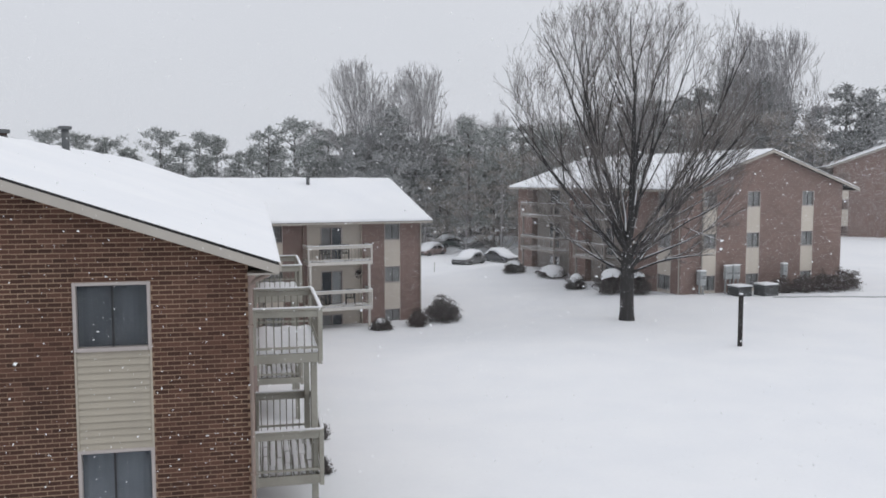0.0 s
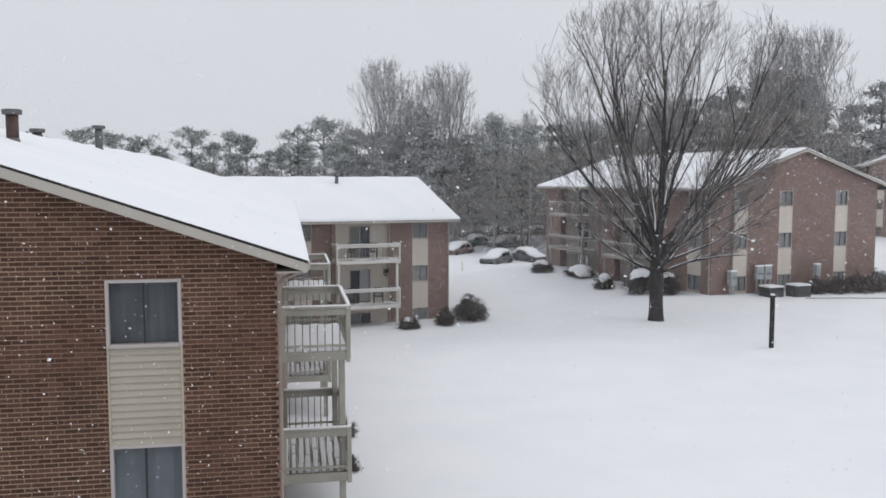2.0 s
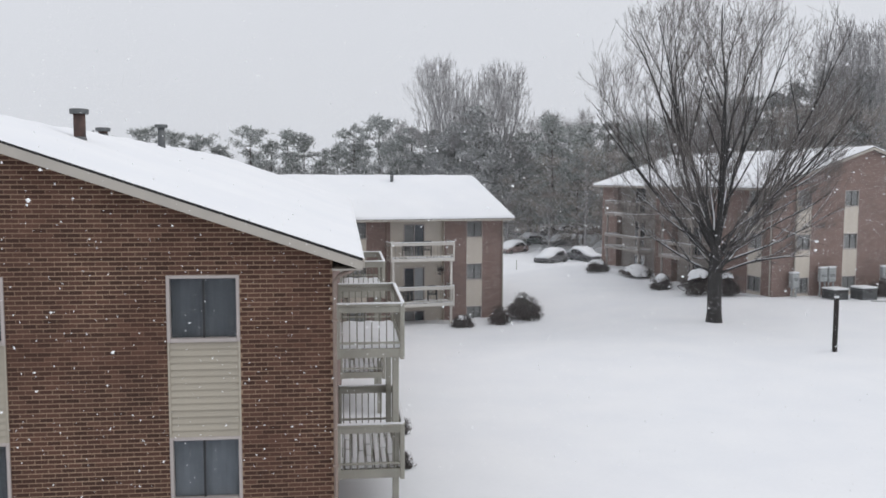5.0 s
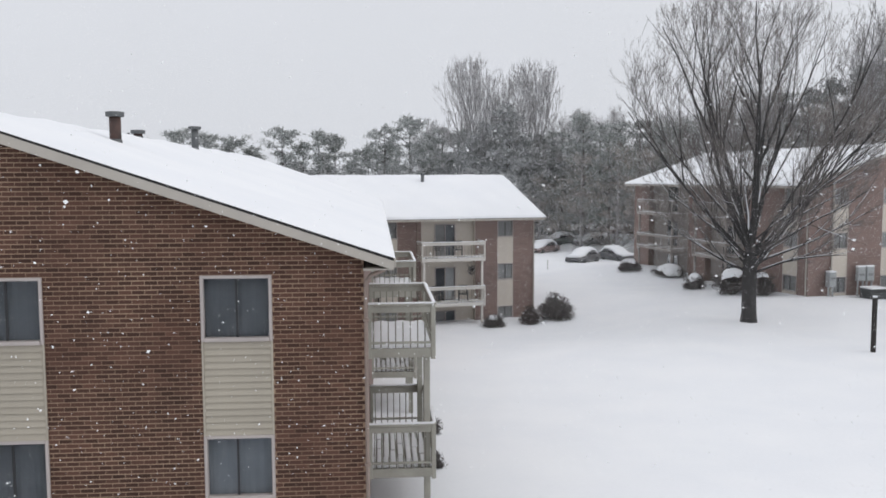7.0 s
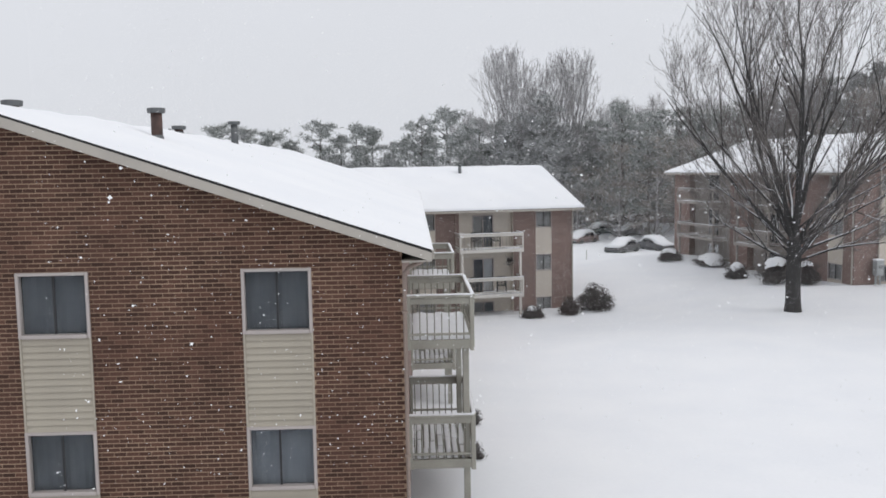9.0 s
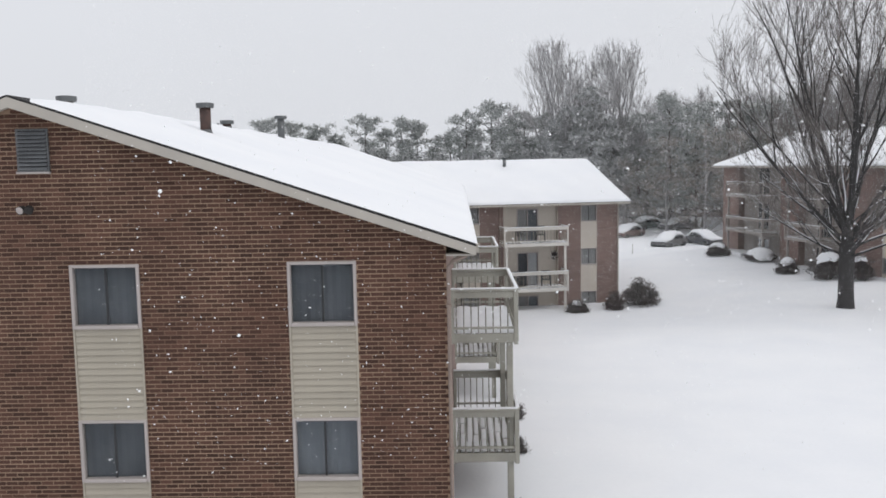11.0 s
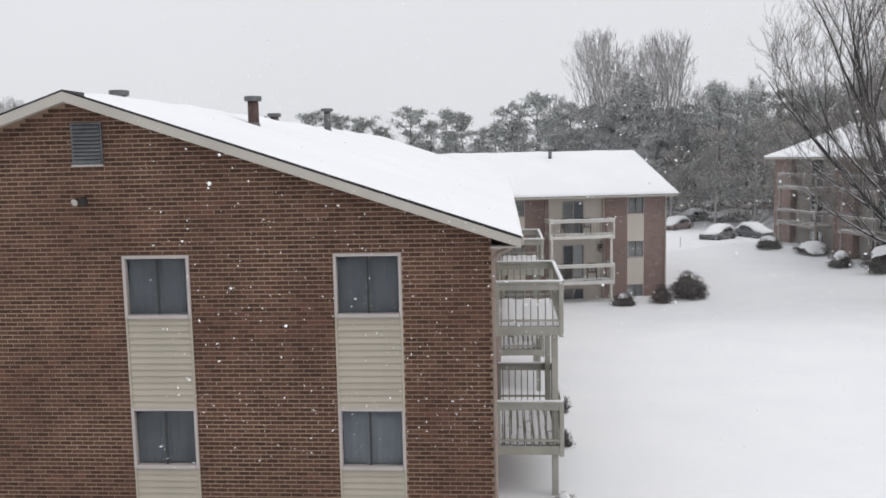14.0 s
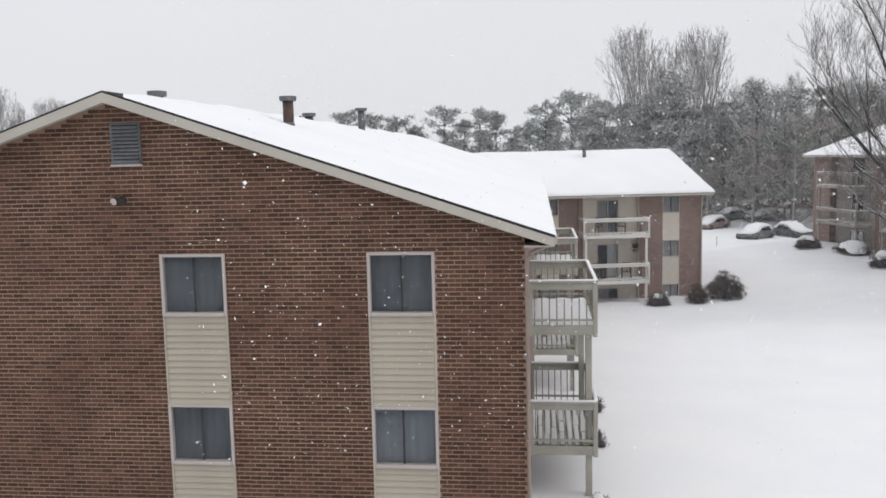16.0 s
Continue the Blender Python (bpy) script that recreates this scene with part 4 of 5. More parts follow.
def bare_meshes(seed, h, half, count=15, wide=40):
    """A tall bare tree of the woods: steep limbs that fill a rounded crown."""
    rng = random.Random(seed)
    limbs, twigs = Shape(), Shape()
    limbs.tube([(0, 0, -0.4), (0.05, 0, h * 0.15), (0.0, 0.05, h * 0.36)], [h * 0.017, h * 0.014, h * 0.008], 7, False)
    dome = Dome(half, h * 0.68, h * 0.97, h * 0.2, 2.1)
    plan = [(7, 0.5, 0.42, 6, 5, 0.0), (5, 0.5, 0.46, 3, 4, 0.02), (4, 0.5, 0.5, 2, 3, 0.03), (2, 0.5, 0.55, 1, 3, 0.03), (0, 0, 0, 1, 3, 0.0), 0.012]
    for k in range(count):
        turn, tilt = k * 2.399 + rng.uniform(-0.2, 0.2), radians(3 + wide * (k / (count - 1)) + rng.uniform(-3, 3))
        d = Vector((math.cos(turn) * math.sin(tilt), math.sin(turn) * math.sin(tilt), math.cos(tilt)))
        p = Vector((0, 0, h * (0.36 - 0.14 * k / count)))
        bough(limbs, twigs, rng, dome, p, d, dome.reach(p, d, 40) * rng.uniform(0.8, 0.98), h * 0.0062 * rng.uniform(0.8, 1.1), 0, plan)
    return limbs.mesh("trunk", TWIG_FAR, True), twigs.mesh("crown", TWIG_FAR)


def pine_meshes(seed, h, cone=False, mat=None):
    """A pine: bare lower trunk, uneven limbs that end in puffs of needles, gaps between them."""
    rng = random.Random(seed)
    bend = [rng.uniform(-0.5, 0.5), rng.uniform(-0.5, 0.5)]
    wood = Shape().tube([(0, 0, -0.4), (bend[0] * 0.4, bend[1] * 0.4, h * 0.4), (bend[0], bend[1], h * 0.75), (bend[0] * 0.8, bend[1], h * 0.97)], [h * 0.014, h * 0.011, h * 0.006, 0.02], 6, False)
    spots = [(Vector((bend[0] * 0.8, bend[1], h * (0.92 + 0.012 * i))), 0.3 - 0.04 * i) for i in range(4)]
    for k in range(46 if cone else 31):
        f = rng.random() ** 0.9
        zc = h * ((0.06 + 0.88 * f) if cone else (0.13 + 0.81 * f))
        reach = h * ((0.25 * (1 - f) ** 0.8 + 0.03) if cone else (0.17 * (1 - f) + 0.10)) * rng.uniform(0.45, 1.3)
        a = rng.uniform(0, 6.283)
        root = Vector((bend[0] * f, bend[1] * f, zc))
        tip = root + Vector((math.cos(a) * reach, math.sin(a) * reach, reach * (rng.uniform(-0.05, 0.38) if cone else rng.uniform(0.0, 0.55))))
        wood.tube([tuple(root - Vector((0, 0, 0.12 * reach))), tuple(root.lerp(tip, 0.5)), tuple(tip)], [0.06, 0.04, 0.015], 4, False)
        for q in range(6):
            g = 0.30 + 0.75 * q / 5
            spots.append((root.lerp(tip, g) + Vector((rng.gauss(0, 0.25), rng.gauss(0, 0.25), rng.gauss(0.06, 0.08))), rng.uniform(0.22, 0.46)))
    white = [(c + Vector((0, 0, 0.18)), r * 0.9) for c, r in spots if rng.random() < 0.12]
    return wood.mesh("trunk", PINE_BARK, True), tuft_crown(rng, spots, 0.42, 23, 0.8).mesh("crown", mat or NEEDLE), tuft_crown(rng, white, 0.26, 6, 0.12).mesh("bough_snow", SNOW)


def leafy_meshes(seed, h, mat, bottom=0.15, wide=0.3):
    """A tree that kept its withered leaves."""
    rng = random.Random(seed)
    limbs, twigs = Shape(), Shape()
    limbs.tube([(0, 0, -0.4), (0.1, 0, h * 0.4), (0, 0.1, h * 0.9)], [h * 0.016, h * 0.01, 0.02], 6, False)
    spots = []
    for k in range(46):
        f = bottom + (0.97 - bottom) * rng.random()
        r = wide * h * math.sin(min(1.0, (1.06 - f) * 1.5) * 1.57) * rng.uniform(0.2, 1.0)
        a = rng.uniform(0, 6.283)
        tip = Vector((math.cos(a) * r, math.sin(a) * r, f * h))
        limbs.tube([(0, 0, max(0.1, f * h - r * 0.8)), tuple(tip)], [0.05, 0.015], 4, False)
        for q in range(6):
            spots.append((tip + Vector((rng.gauss(0, 0.5), rng.gauss(0, 0.5), rng.gauss(0, 0.4))), 0.35))
    return limbs.mesh("trunk", TWIG_FAR, True), tuft_crown(rng, spots, 0.30, 8, 1.0).mesh("crown", mat)


def plant(name, meshes, names, x, y, turn, size, label, group):
    t = thing(name, Matrix.Translation((x, y, lay(x, y))) @ Matrix.Rotation(turn, 4, "Z") @ Matrix.Scale(size, 4), label, "tree", group)
    for nm, me in zip(names, meshes):
        tagged(part(nm, me, None, t), kind="" if nm == "trunk" else "stuff")
    return t


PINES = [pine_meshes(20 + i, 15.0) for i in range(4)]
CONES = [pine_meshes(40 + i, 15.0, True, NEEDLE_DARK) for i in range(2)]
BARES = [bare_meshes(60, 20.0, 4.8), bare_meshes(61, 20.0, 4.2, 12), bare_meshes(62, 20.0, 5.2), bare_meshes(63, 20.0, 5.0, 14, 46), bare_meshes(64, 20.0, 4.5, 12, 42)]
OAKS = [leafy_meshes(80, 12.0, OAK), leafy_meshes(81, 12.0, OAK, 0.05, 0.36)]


def along_view(bearing, distance):
    """A place on the ground by bearing to the right of north (world y) in degrees and distance."""
    a = radians(bearing)
    return distance * math.sin(a), distance * math.cos(a)


def woods():
    rng = random.Random(5)
    # pines: bearing, distance, height
    for bearing, dist, h in ((-17.5, 128, 13), (-15.2, 126, 13.4), (-13.1, 122, 14.2), (-11.2, 124, 14.0), (-9.8, 122, 13.6), (-8.2, 126, 12.4), (-6.2, 120, 14.4), (-5.0, 124, 12.6), (-3.9, 120, 14.0), (-2.8, 122, 13.8), (-1.5, 126, 12.0),
                             (-0.6, 120, 12.2), (0.3, 114, 14.7), (1.3, 124, 12.6), (2.3, 112, 15.3), (3.3, 120, 13.2), (4.35, 114, 14.4), (5.4, 112, 13.6), (6.6, 116, 13.4), (9.6, 112, 13.6), (11.2, 116, 13.8), (12.6, 110, 13.6),
                             (14.0, 103, 15.2), (15.0, 108, 14.2), (15.7, 100, 13.2), (16.1, 104, 14.6), (17.7, 106, 14.6), (18.8, 110, 14.5), (20, 104, 14), (22, 108, 15), (24, 106, 15.5), (26, 104, 17), (43, 116, 17)):
        x, y = along_view(bearing, dist)
        plant("pine_tree", PINES[rng.randrange(4)], ("trunk", "crown", "bough_snow"), x, y, rng.uniform(0, 6), h / 15.0 * 1.04, "snow-dusted pine in the woods behind the houses", "pines of the woods")
    for bearing, dist, h in ((8.8, 105, 18.0), (9.3, 110, 15.0), (7.2, 108, 15.4), (10.4, 106, 13.5), (6.2, 106, 13.5), (26.6, 102, 16.2), (28.0, 99, 17.4), (29.3, 101, 18.2), (30.6, 98, 18.6), (31.8, 101, 18.8), (33.0, 99, 17.6), (34.2, 102, 17), (36.0, 106, 15), (37.6, 108, 17.5), (39.2, 106, 16.5), (40.6, 110, 18), (41.8, 112, 17), (13.5, 116, 13), (17.4, 116, 13), (12.0, 110, 13)):
        x, y = along_view(bearing, dist)
        plant("evergreen_tree", CONES[rng.randrange(2)], ("trunk", "crown", "bough_snow"), x, y, rng.uniform(0, 6), h / 15.0, "dark dense evergreen in the woods", "evergreens of the woods")
    for bearing, dist, h, k in ((6.7, 110, 24.0, 3), (10.4, 110, 23.6, 4), (8.3, 114, 19.5, 1), (31.6, 98, 23.5, 1), (34.0, 100, 23, 4), (16, 122, 18, 1), (13.6, 124, 18, 2), (25, 100, 18, 2),
                                (3.6, 128, 17, 1), (-31.2, 132, 17.5, 4), (-34.0, 136, 19, 1), (19.5, 116, 17, 0), (22.4, 104, 17, 1)):
        x, y = along_view(bearing, dist)
        plant("bare_tree", BARES[k], ("trunk", "crown"), x, y, rng.uniform(0, 6), h / 20.0, "tall bare tree, haze grey put into its colour", "bare trees of the woods")
    for bearing, dist, h, k in ((13.8, 98, 11.5, 0), (16.2, 96, 12.5, 1), (18.0, 94, 12.0, 0), (20.2, 96, 12, 1), (29, 92, 15, 0), (31.4, 90, 14, 1), (33.6, 94, 13.5, 0), (11.0, 100, 9, 1), (26.5, 96, 13, 1), (36, 98, 12, 1)):
        x, y = along_view(bearing, dist)
        plant("oak_tree", OAKS[k], ("trunk", "crown"), x, y, rng.uniform(0, 6), h / 12.0, "tree with withered brown leaves", "oaks of the woods")
    # undergrowth closing the woods
    spots, stems = [], Shape()
    for i in range(2300):
        bearing = rng.uniform(-24, 46)
        x, y = along_view(bearing, rng.uniform(124 if 10 < bearing < 18 else 108, 148))
        z = lay(x, y)
        h = rng.uniform(1.5, 11.0 if bearing > 5 else 10.0 if bearing > -6 else 8.0)
        stems.tube([(x, y, z - 0.2), (x + rng.gauss(0, 0.4), y, z + h * 1.1)], [0.07, 0.02], 4, False)
        for q in range(5):
            spots.append(((x + rng.gauss(0, 0.8), y + rng.gauss(0, 0.8), z + h * rng.uniform(0.1, 1.0)), 0.85))
    white = [((c[0], c[1], c[2] + 0.3), r) for c, r in spots if rng.random() < 0.10]
    tagged(part("woods_snow", tuft_crown(rng, white, 0.40, 4, 0.15), SNOW), "snow caught on the undergrowth", "snow", kind="stuff")
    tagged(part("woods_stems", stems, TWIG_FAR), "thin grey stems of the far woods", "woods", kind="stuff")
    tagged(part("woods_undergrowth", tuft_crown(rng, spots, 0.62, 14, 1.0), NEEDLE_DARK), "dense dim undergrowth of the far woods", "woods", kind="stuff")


woods()


# ---- shrubs, cars and small things on the lawn ----
def shrub(x, y, r, h, label, seed, mat=SHRUB, snow=0.0, stretch=1.0, group="shrubs by the houses", turn=0.0):
    rng = random.Random(seed)
    t = thing("shrub", Matrix.Translation((x, y, lay(x, y) - 0.05)) @ Matrix.Rotation(turn, 4, "Z"), label, "shrub", group)
    stems, spots = Shape(), []
    for k in range(int(70 + 60 * r)):
        a, e = rng.uniform(0, 6.283), math.asin(rng.uniform(0.0, 1.0))
        k_ = rng.uniform(0.72, 1.02) * (1 + 0.12 * math.sin(3 * a + seed))
        tip = Vector((math.cos(a) * math.cos(e) * r * k_ * stretch, math.sin(a) * math.cos(e) * r * k_, (0.12 + 0.88 * math.sin(e)) * h * k_))
        if k % 2 == 0:
            stems.tube([(0.1 * math.cos(a), 0.1 * math.sin(a), 0), tuple(tip * 0.6), tuple(tip)], [0.02, 0.014, 0.006], 3, False)
        spots.append((tip * rng.uniform(0.7, 1.0), 0.12 if r > 0.3 else 0.05))
    tagged(part("stem", stems, TWIG, t), kind="stuff")
    part("leaves", tuft_crown(rng, spots, 0.105 if r > 0.3 else 0.06, 34 if r > 0.3 else 12, 1.0), mat, t)
    if snow:
        # an uneven mound over the top
        n, rows, ring = 20, 6, []
        lobe = [rng.uniform(0.84, 1.12) for _ in range(n)]
        s = Shape()
        for i in range(rows):
            g = i / (rows - 1)
            for j in range(n):
                a = 6.283 * j / n
                q = (0.35 + 0.55 * snow) * (1 - g) * lobe[j] * (1 + 0.12 * math.sin(2 * a + seed))
                top = h * math.sqrt(max(0.05, 1 - q * q)) * 0.98 + 0.02
                ring.append((math.cos(a) * q * r * stretch, math.sin(a) * q * r, top - (0.16 if i == 0 else 0.0) + rng.uniform(-0.03, 0.03)))
        s.add(ring, [(i * n + j, i * n + (j + 1) % n, (i + 1) * n + (j + 1) % n, (i + 1) * n + j) for i in range(rows - 1) for j in range(n)])
        part("snow_cap", s, SNOW, t, "mound of snow on top", True)
    return t


shrub(11.05, 51.8, 1.1, 1.65, "dark round bare shrub at the house corner", 1, stretch=1.15)
shrub(11.35, 52.6, 0.95, 1.75, "dark twiggy shrub at the house corner", 2)
shrub(9.35, 50.7, 0.6, 1.15, "reddish twiggy shrub against the brick wall", 3, THICKET)
shrub(6.95, 49.9, 0.62, 0.75, "small shrub with snow on top", 4, snow=0.25)
shrub(22.5, 62.9, 1.2, 0.95, "low hedge shrub loaded with snow", 5, snow=0.85, stretch=1.1)
shrub(22.3, 57.2, 0.75, 1.2, "clipped round shrub loaded with snow", 6, snow=0.6)
shrub(22.9, 52.2, 1.25, 1.75, "large shrub half covered with snow", 7, snow=0.5)
shrub(24.1, 50.6, 0.9, 1.5, "large shrub half covered with snow", 8, snow=0.15)
shrub(20.0, 65.2, 0.95, 1.0, "dark shrub with patches of snow", 9, snow=0.4)
shrub(35.1, 48.9, 0.9, 1.3, "brown twiggy shrub against the gable", 10, THICKET)
shrub(36.9, 49.1, 1.1, 1.4, "brown twiggy shrub against the gable", 11, THICKET)
shrub(38.7, 49.6, 1.25, 1.7, "brown twiggy shrub against the gable", 12, THICKET)
shrub(33.6, 49.0, 0.6, 1.2, "brown twiggy shrub against the gable", 13, THICKET)
shrub(1.62, 24.6, 0.22, 0.6, "small dark shrub beside the balconies", 14)
shrub(1.44, 21.4, 0.21, 0.55, "small dark shrub beside the balconies", 15)


shrub(1.2, 17.65, 0.24, 0.26, "small snowy shrub at the foot of the balcony post", 16, snow=0.9)

stake = thing("marker_stake", Matrix.Translation((15.7, 76.4, lay(15.7, 76.4) - 0.1)), "thin pale marker stake by the car park", "stake")
part("rod", Shape().tube([(0, 0, 0), (0, 0, 1.0)], [0.03, 0.03], 6), RAIL, stake)


def snowy_car(x, y, turn, seed, label, long_=4.6, paint=None):
    """A parked car in deep snow: rounded body, glasshouse, bumpers, wheels and white mounds on roof, bonnet and boot."""
    c = thing("car", Matrix.Translation((x, y, lay(x, y) - 0.2)) @ Matrix.Rotation(radians(turn), 4, "Z"), label, "car", "cars in the car park")
    h = long_ / 2
    paint = paint or CAR_DARK

    def loft(name, outline, rings, mat, lab="", wave=0.0):
        """Rings of (y, inset, lift): the side outline drawn in at its ends and lowered towards the flanks."""
        n, s = len(outline), Shape()
        cx, cz = sum(p[0] for p in outline) / n, sum(p[1] for p in outline) / n
        verts = [(cx + (px - cx) * k, yy, cz + (pz - cz) * k + up + wave * math.sin(seed + px * 2.6 + yy * 4)) for yy, k, up in rings for px, pz in outline]
        m = len(rings)
        s.add(verts, [(i * n + j, i * n + (j + 1) % n, (i + 1) * n + (j + 1) % n, (i + 1) * n + j) for i in range(m - 1) for j in range(n)] + [tuple(range(n - 1, -1, -1)), tuple((m - 1) * n + j for j in range(n))])
        return part(name, s, mat, c, lab, True)

    low = [(-h * 0.97, 0.32), (h * 0.97, 0.32), (h, 0.5), (h * 0.985, 0.70), (h * 0.9, 0.80), (h * 0.42, 0.93), (-h * 0.62, 0.96), (-h * 0.93, 0.92), (-h, 0.72), (-h, 0.5)]
    flank = ((-0.89, 0.94, 0.0), (-0.86, 0.99, 0.0), (-0.6, 1.0, 0.0), (0.6, 1.0, 0.0), (0.86, 0.99, 0.0), (0.89, 0.94, 0.0))
    body = loft("body", low, flank, paint)
    up = [(-h * 0.80, 0.94), (h * 0.44, 0.92), (h * 0.10, 1.38), (-h * 0.05, 1.43), (-h * 0.38, 1.43), (-h * 0.52, 1.38)]
    cabin = loft("cabin", up, ((-0.80, 0.90, -0.02), (-0.72, 1.0, 0.0), (0.72, 1.0, 0.0), (0.80, 0.90, -0.02)), CAR_GLASS, "dark glass band")
    for sy in (-1, 1):
        part("pillar", Shape().box(-h * 0.20, -h * 0.16, sy * 0.80 - 0.02, sy * 0.80 + 0.02, 0.95, 1.38), paint, cabin)
        part("mirror", Shape().box(h * 0.30, h * 0.36, sy * 0.97 - 0.07, sy * 0.97 + 0.07, 0.92, 1.04, 0.03), paint, body)
    for sx in (-1, 1):
        part("bumper", Shape().box(min(sx * h * 0.985, sx * (h + 0.07)), max(sx * h * 0.985, sx * (h + 0.07)), -0.78, 0.78, 0.36, 0.54, 0.04), UNIT, body)
        for sy in (-0.8, 0.8):
            w = part("wheel", Shape().tube([(sx * 0.62 * h, sy - 0.1, 0.32), (sx * 0.62 * h, sy + 0.1, 0.32)], [0.32, 0.32], 14), TYRE, c)
            part("rim", Shape().tube([(sx * 0.62 * h, sy - 0.105, 0.32), (sx * 0.62 * h, sy + 0.105, 0.32)], [0.18, 0.18], 10), METAL, w)
    mound = ((-0.80, 0.80, -0.10), (-0.74, 0.95, -0.03), (-0.45, 1.03, 0.03), (0.0, 1.05, 0.05), (0.45, 1.03, 0.03), (0.74, 0.95, -0.03), (0.80, 0.80, -0.10))
    loft("snow_cover", [(-h * 0.99, 0.86), (-h * 0.80, 0.90), (-h * 0.55, 1.36), (h * 0.12, 1.36), (h * 0.45, 0.90), (h * 0.97, 0.76), (h * 0.93, 0.95), (h * 0.52, 1.10), (h * 0.16, 1.55), (-h * 0.10, 1.64), (-h * 0.48, 1.60), (-h * 0.84, 1.12)],
                 mound, SNOW, "thick snow over roof and bonnet", 0.025)


PAINTS = (("grey", CAR_GREY), ("dark", CAR_DARK), ("dull red", CAR_RED), ("grey-green", CAR_GREEN))
for i, (bearing, dist, turn) in enumerate(((14.0, 86.5, 228), (16.2, 89.5, 290), (11.3, 97.0, 225), (12.8, 104.0, 20), (14.5, 102.5, 205), (15.0, 119.0, 20), (16.6, 118.0, 190), (12.5, 114.0, 195), (13.8, 115.0, 30))):
    x, y = along_view(bearing, dist)
    snowy_car(x, y, turn, i, f"parked {PAINTS[i % 4][0]} car buried under thick snow", 4.5, PAINTS[i % 4][1])

# dark wooden post with a snow cap
px, py = 21.97, 35.2
post = thing("wooden_post", Matrix.Translation((px, py, lay(px, py) - 0.3)), "dark slim wooden post standing in the snow", "post")
part("pole", Shape().box(-0.085, 0.085, -0.085, 0.085, 0, 2.75, 0.015), IRON, post)
part("snow_cap", Shape().box(-0.09, 0.09, -0.09, 0.09, 2.75, 2.83, 0.03), SNOW, post)

# the edge of a path that shows through the snow before the third house
edge_path = [(31.6 + 0.6 * i, 46.95 - 0.105 * i - 0.02 * math.sin(i * 0.8)) for i in range(22)]
ledge = Shape()
for (xa, ya), (xb, yb) in zip(edge_path, edge_path[1:]):
    za, zb = lay(xa, ya), lay(xb, yb)
    ledge.add([(xa, ya, za - 0.1), (xb, yb, zb - 0.1), (xb, yb, zb + 0.05), (xa, ya, za + 0.05), (xa, ya + 0.14, za - 0.1), (xb, yb + 0.14, zb - 0.1), (xb, yb + 0.14, zb + 0.055), (xa, ya + 0.14, za + 0.055)],
              [(0, 1, 2, 3), (3, 2, 6, 7), (5, 4, 7, 6), (0, 3, 7, 4), (1, 5, 6, 2)])
tagged(part("path_edge", ledge, METER, None), "grey path edge showing through the snow", "kerb", kind="structure")

# utility boxes by the third gable
def on_gable(u, v):
    p = B3 @ Vector((u, v, 0))
    return p.x, p.y


def cabinet(u, v, w, d, h, mat, label, snow=True, name="utility_box", legs=0.0):
    x, y = on_gable(u, v)
    t = thing(name, Matrix.Translation((x, y, lay(x, y) - 0.05)) @ Matrix.Rotation(radians(10), 4, "Z"), label, "utility box")
    part("body", Shape().box(-w / 2, w / 2, -d / 2, d / 2, legs, h, 0.03), mat, t)
    part("door_panel", Shape().box(-w / 2 + 0.05, w / 2 - 0.05, -d / 2 - 0.015, -d / 2 - 0.002, legs + 0.06, h - 0.08, 0.005), mat, t)
    for i in range(4):
        part("slot", Shape().box(-w / 2 + 0.1, w / 2 - 0.1, -d / 2 - 0.022, -d / 2 - 0.016, h * 0.72 + i * 0.04, h * 0.72 + i * 0.04 + 0.015), IRON, t)
    if legs:
        for sx in (-1, 1):
            part("leg", Shape().box(sx * (w / 2 - 0.1) - 0.04, sx * (w / 2 - 0.1) + 0.04, -0.04, 0.04, 0, legs), mat, t)
    if snow:
        part("snow_cap", Shape().box(-w / 2 - 0.02, w / 2 + 0.02, -d / 2 - 0.02, d / 2 + 0.02, h, h + 0.1, 0.04), SNOW, t)


cabinet(1.35, -0.4, 0.50, 0.4, 1.55, METER, "grey electric cabinet standing by the brick corner", legs=0.65)
cabinet(5.4, -1.8, 1.15, 1.0, 0.75, UNIT, "low grey air conditioner unit capped with snow", name="air_conditioner")
cabinet(3.6, -1.4, 1.15, 1.0, 0.65, UNIT, "low grey air conditioner unit capped with snow", name="air_conditioner")
cabinet(7.75, -0.9, 0.4, 0.3, 1.9, METER, "slim grey meter pillar", legs=1.0)
cabinet(3.40, -0.5, 0.56, 0.25, 1.85, METER, "grey meter cabinet against the gable", legs=1.0)
cabinet(4.05, -0.5, 0.56, 0.25, 1.88, METER, "grey meter cabinet against the gable", legs=1.0)


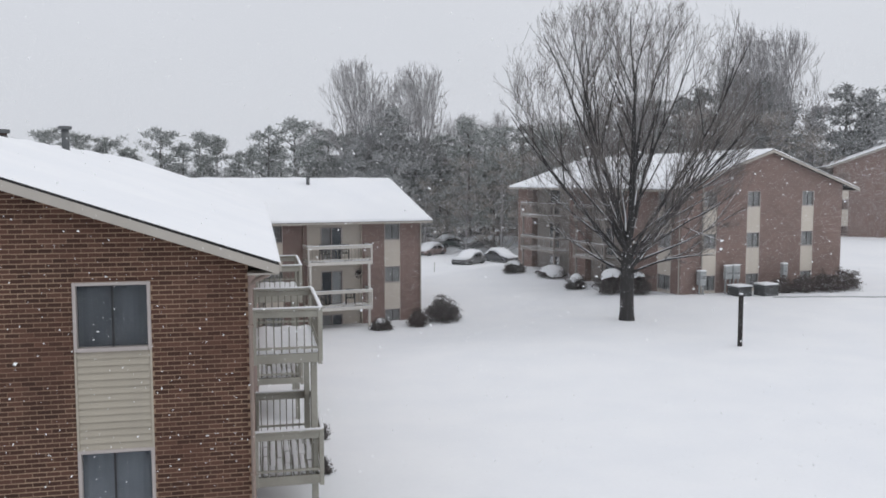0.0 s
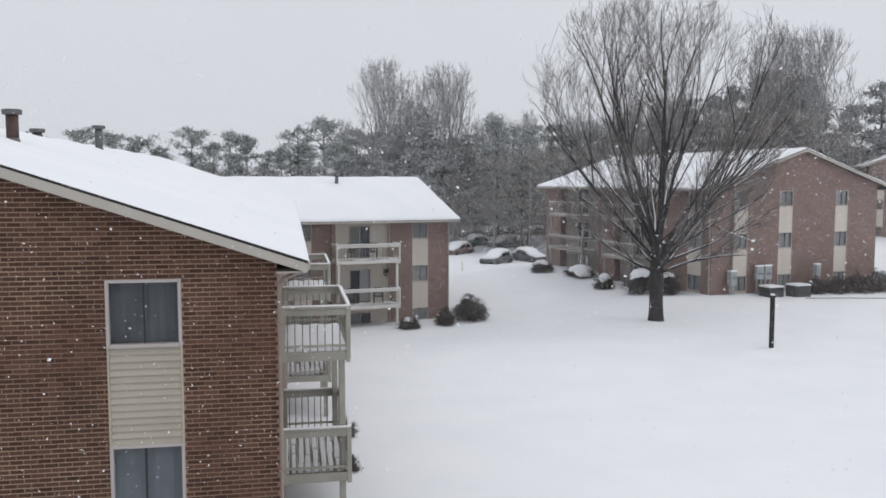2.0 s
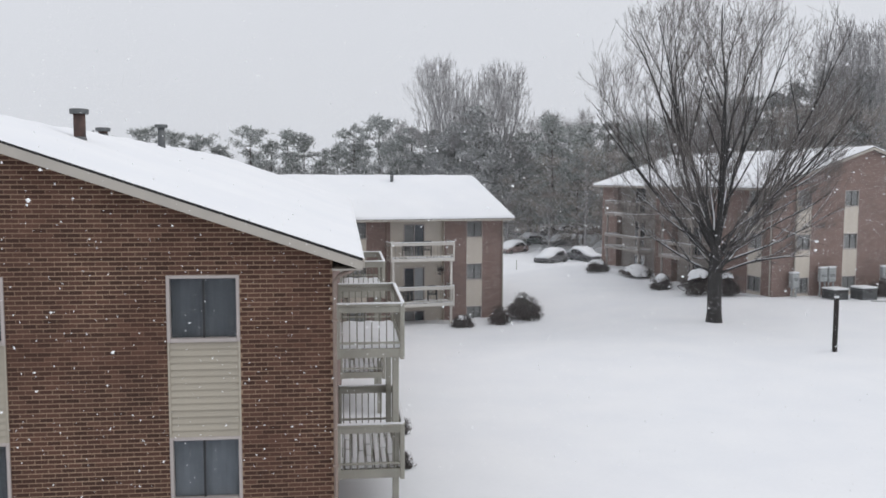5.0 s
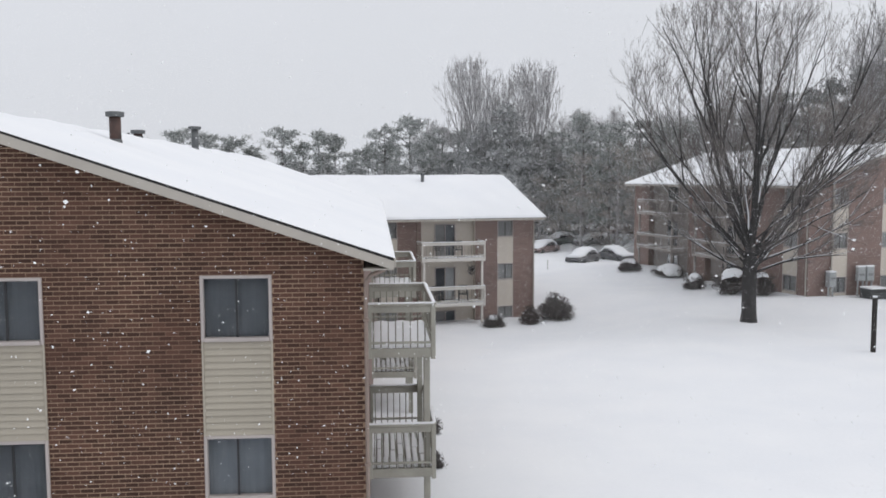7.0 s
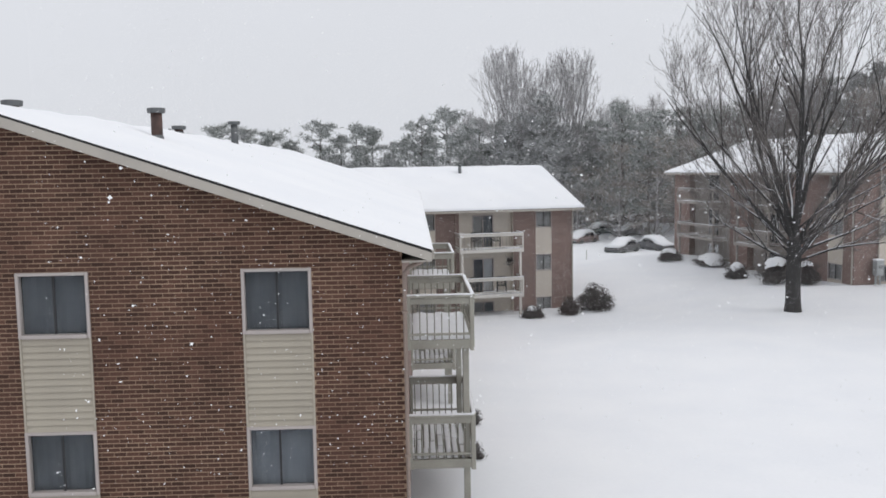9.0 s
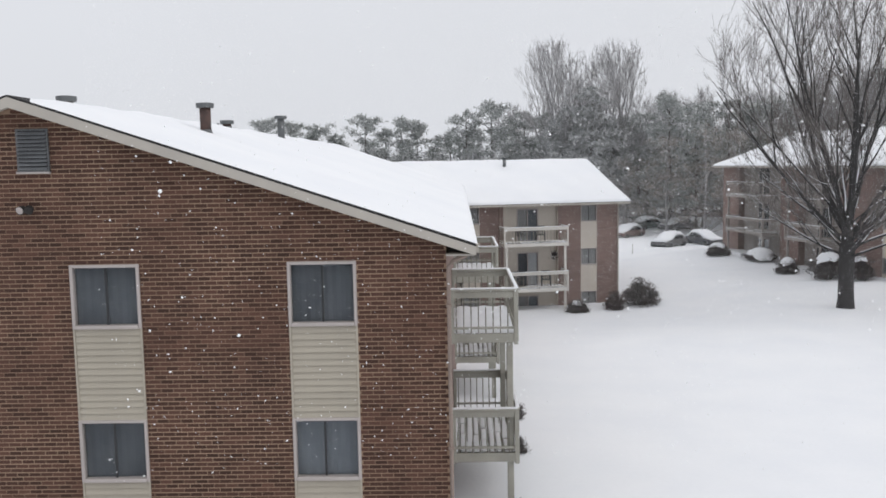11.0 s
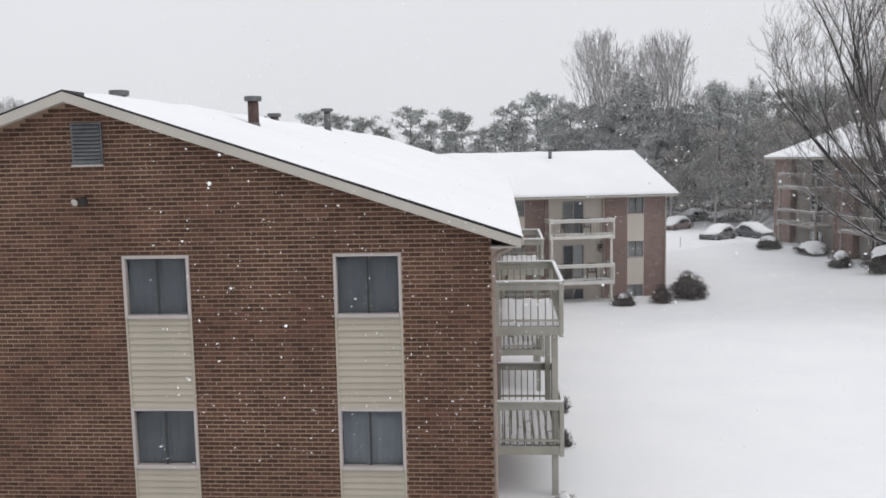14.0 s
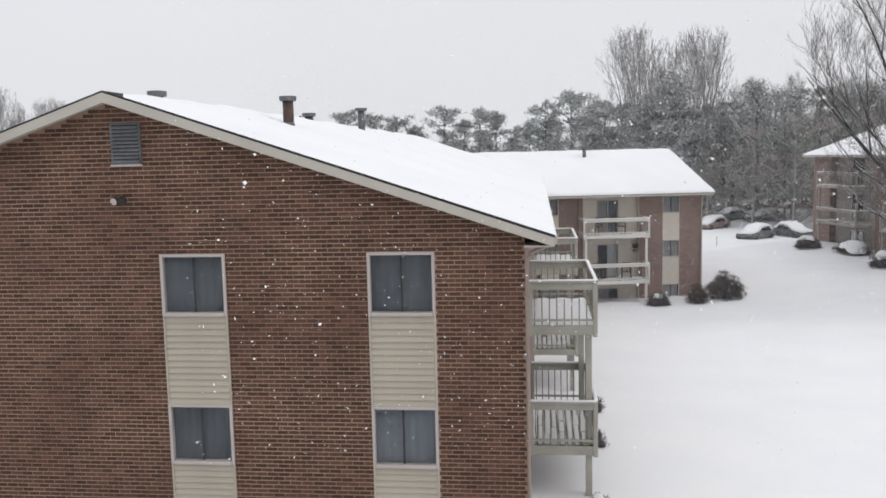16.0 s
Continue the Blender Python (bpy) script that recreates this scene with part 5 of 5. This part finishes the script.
# ---- the snowfall that hangs in the air ----
def snowfall(count, near_d, far_d, size, grow_with, seed):
    """Flakes as small irregular specks through the air over the lawn; grow_with swells far ones into a haze veil."""
    rng = np.random.default_rng(seed)
    d = near_d + (far_d - near_d) * rng.random(count) ** 0.8
    a = np.radians(rng.uniform(-24, 44, count))
    z = rng.uniform(-0.5, 22.0, count)
    if not grow_with:
        z = EYE + d * rng.uniform(-0.36, 0.27, count)
    c = np.stack([d * np.sin(a), d * np.cos(a), z], 1)
    c = c[c[:, 2] > height(c[:, 0], c[:, 1]) + 0.1]
    inside = (c[:, 0] < 0.6) & (c[:, 1] > 13.4) & (c[:, 1] < 50)
    c = c[~inside]
    n = len(c)
    r = np.maximum(size, grow_with * np.hypot(c[:, 0], c[:, 1])) * (rng.uniform(0.8, 1.1, n) if grow_with else rng.uniform(0.5, 1.35, n))
    u, w = rng.normal(size=(n, 3)), rng.normal(size=(n, 3))
    u /= np.linalg.norm(u, axis=1, keepdims=True)
    w = np.cross(u, w)
    w /= np.linalg.norm(w, axis=1, keepdims=True)
    u, w = u * r[:, None], w * r[:, None] * rng.uniform(0.4, 0.95, (n, 1))
    if grow_with:
        v = np.stack([c - u, c + u * 0.6 + w, c + u * 0.6 - w], 1)
        faces = np.arange(n * 3).reshape(-1, 3)
    else:
        v = np.stack([c - u, c - w * 0.9, c + u * 0.8, c + w, c + np.cross(u, w) / r[:, None] * 0.6, c - np.cross(u, w) / r[:, None] * 0.5], 1)
        f = np.array([(0, 1, 4), (1, 2, 4), (2, 3, 4), (3, 0, 4), (1, 0, 5), (2, 1, 5), (3, 2, 5), (0, 3, 5)])
        faces = (np.arange(n)[:, None, None] * 6 + f).reshape(-1, 3)
    me = bpy.data.meshes.new("falling_snow")
    me.from_pydata(v.reshape(-1, 3).tolist(), [], faces.tolist())
    me.materials.append(FLAKE)
    tagged(new("falling_snow", me), "white snowflakes falling through the air", "snow", kind="stuff")


snowfall(2600, 3.5, 13.2, 0.0095, 0.0, 1)
snowfall(2500, 14.0, 40.0, 0.016, 0.0, 3)
# specks swollen with distance, added as a veil to stand in for haze
snowfall(900000, 16.0, 106.0, 0.004, 0.00028, 2)
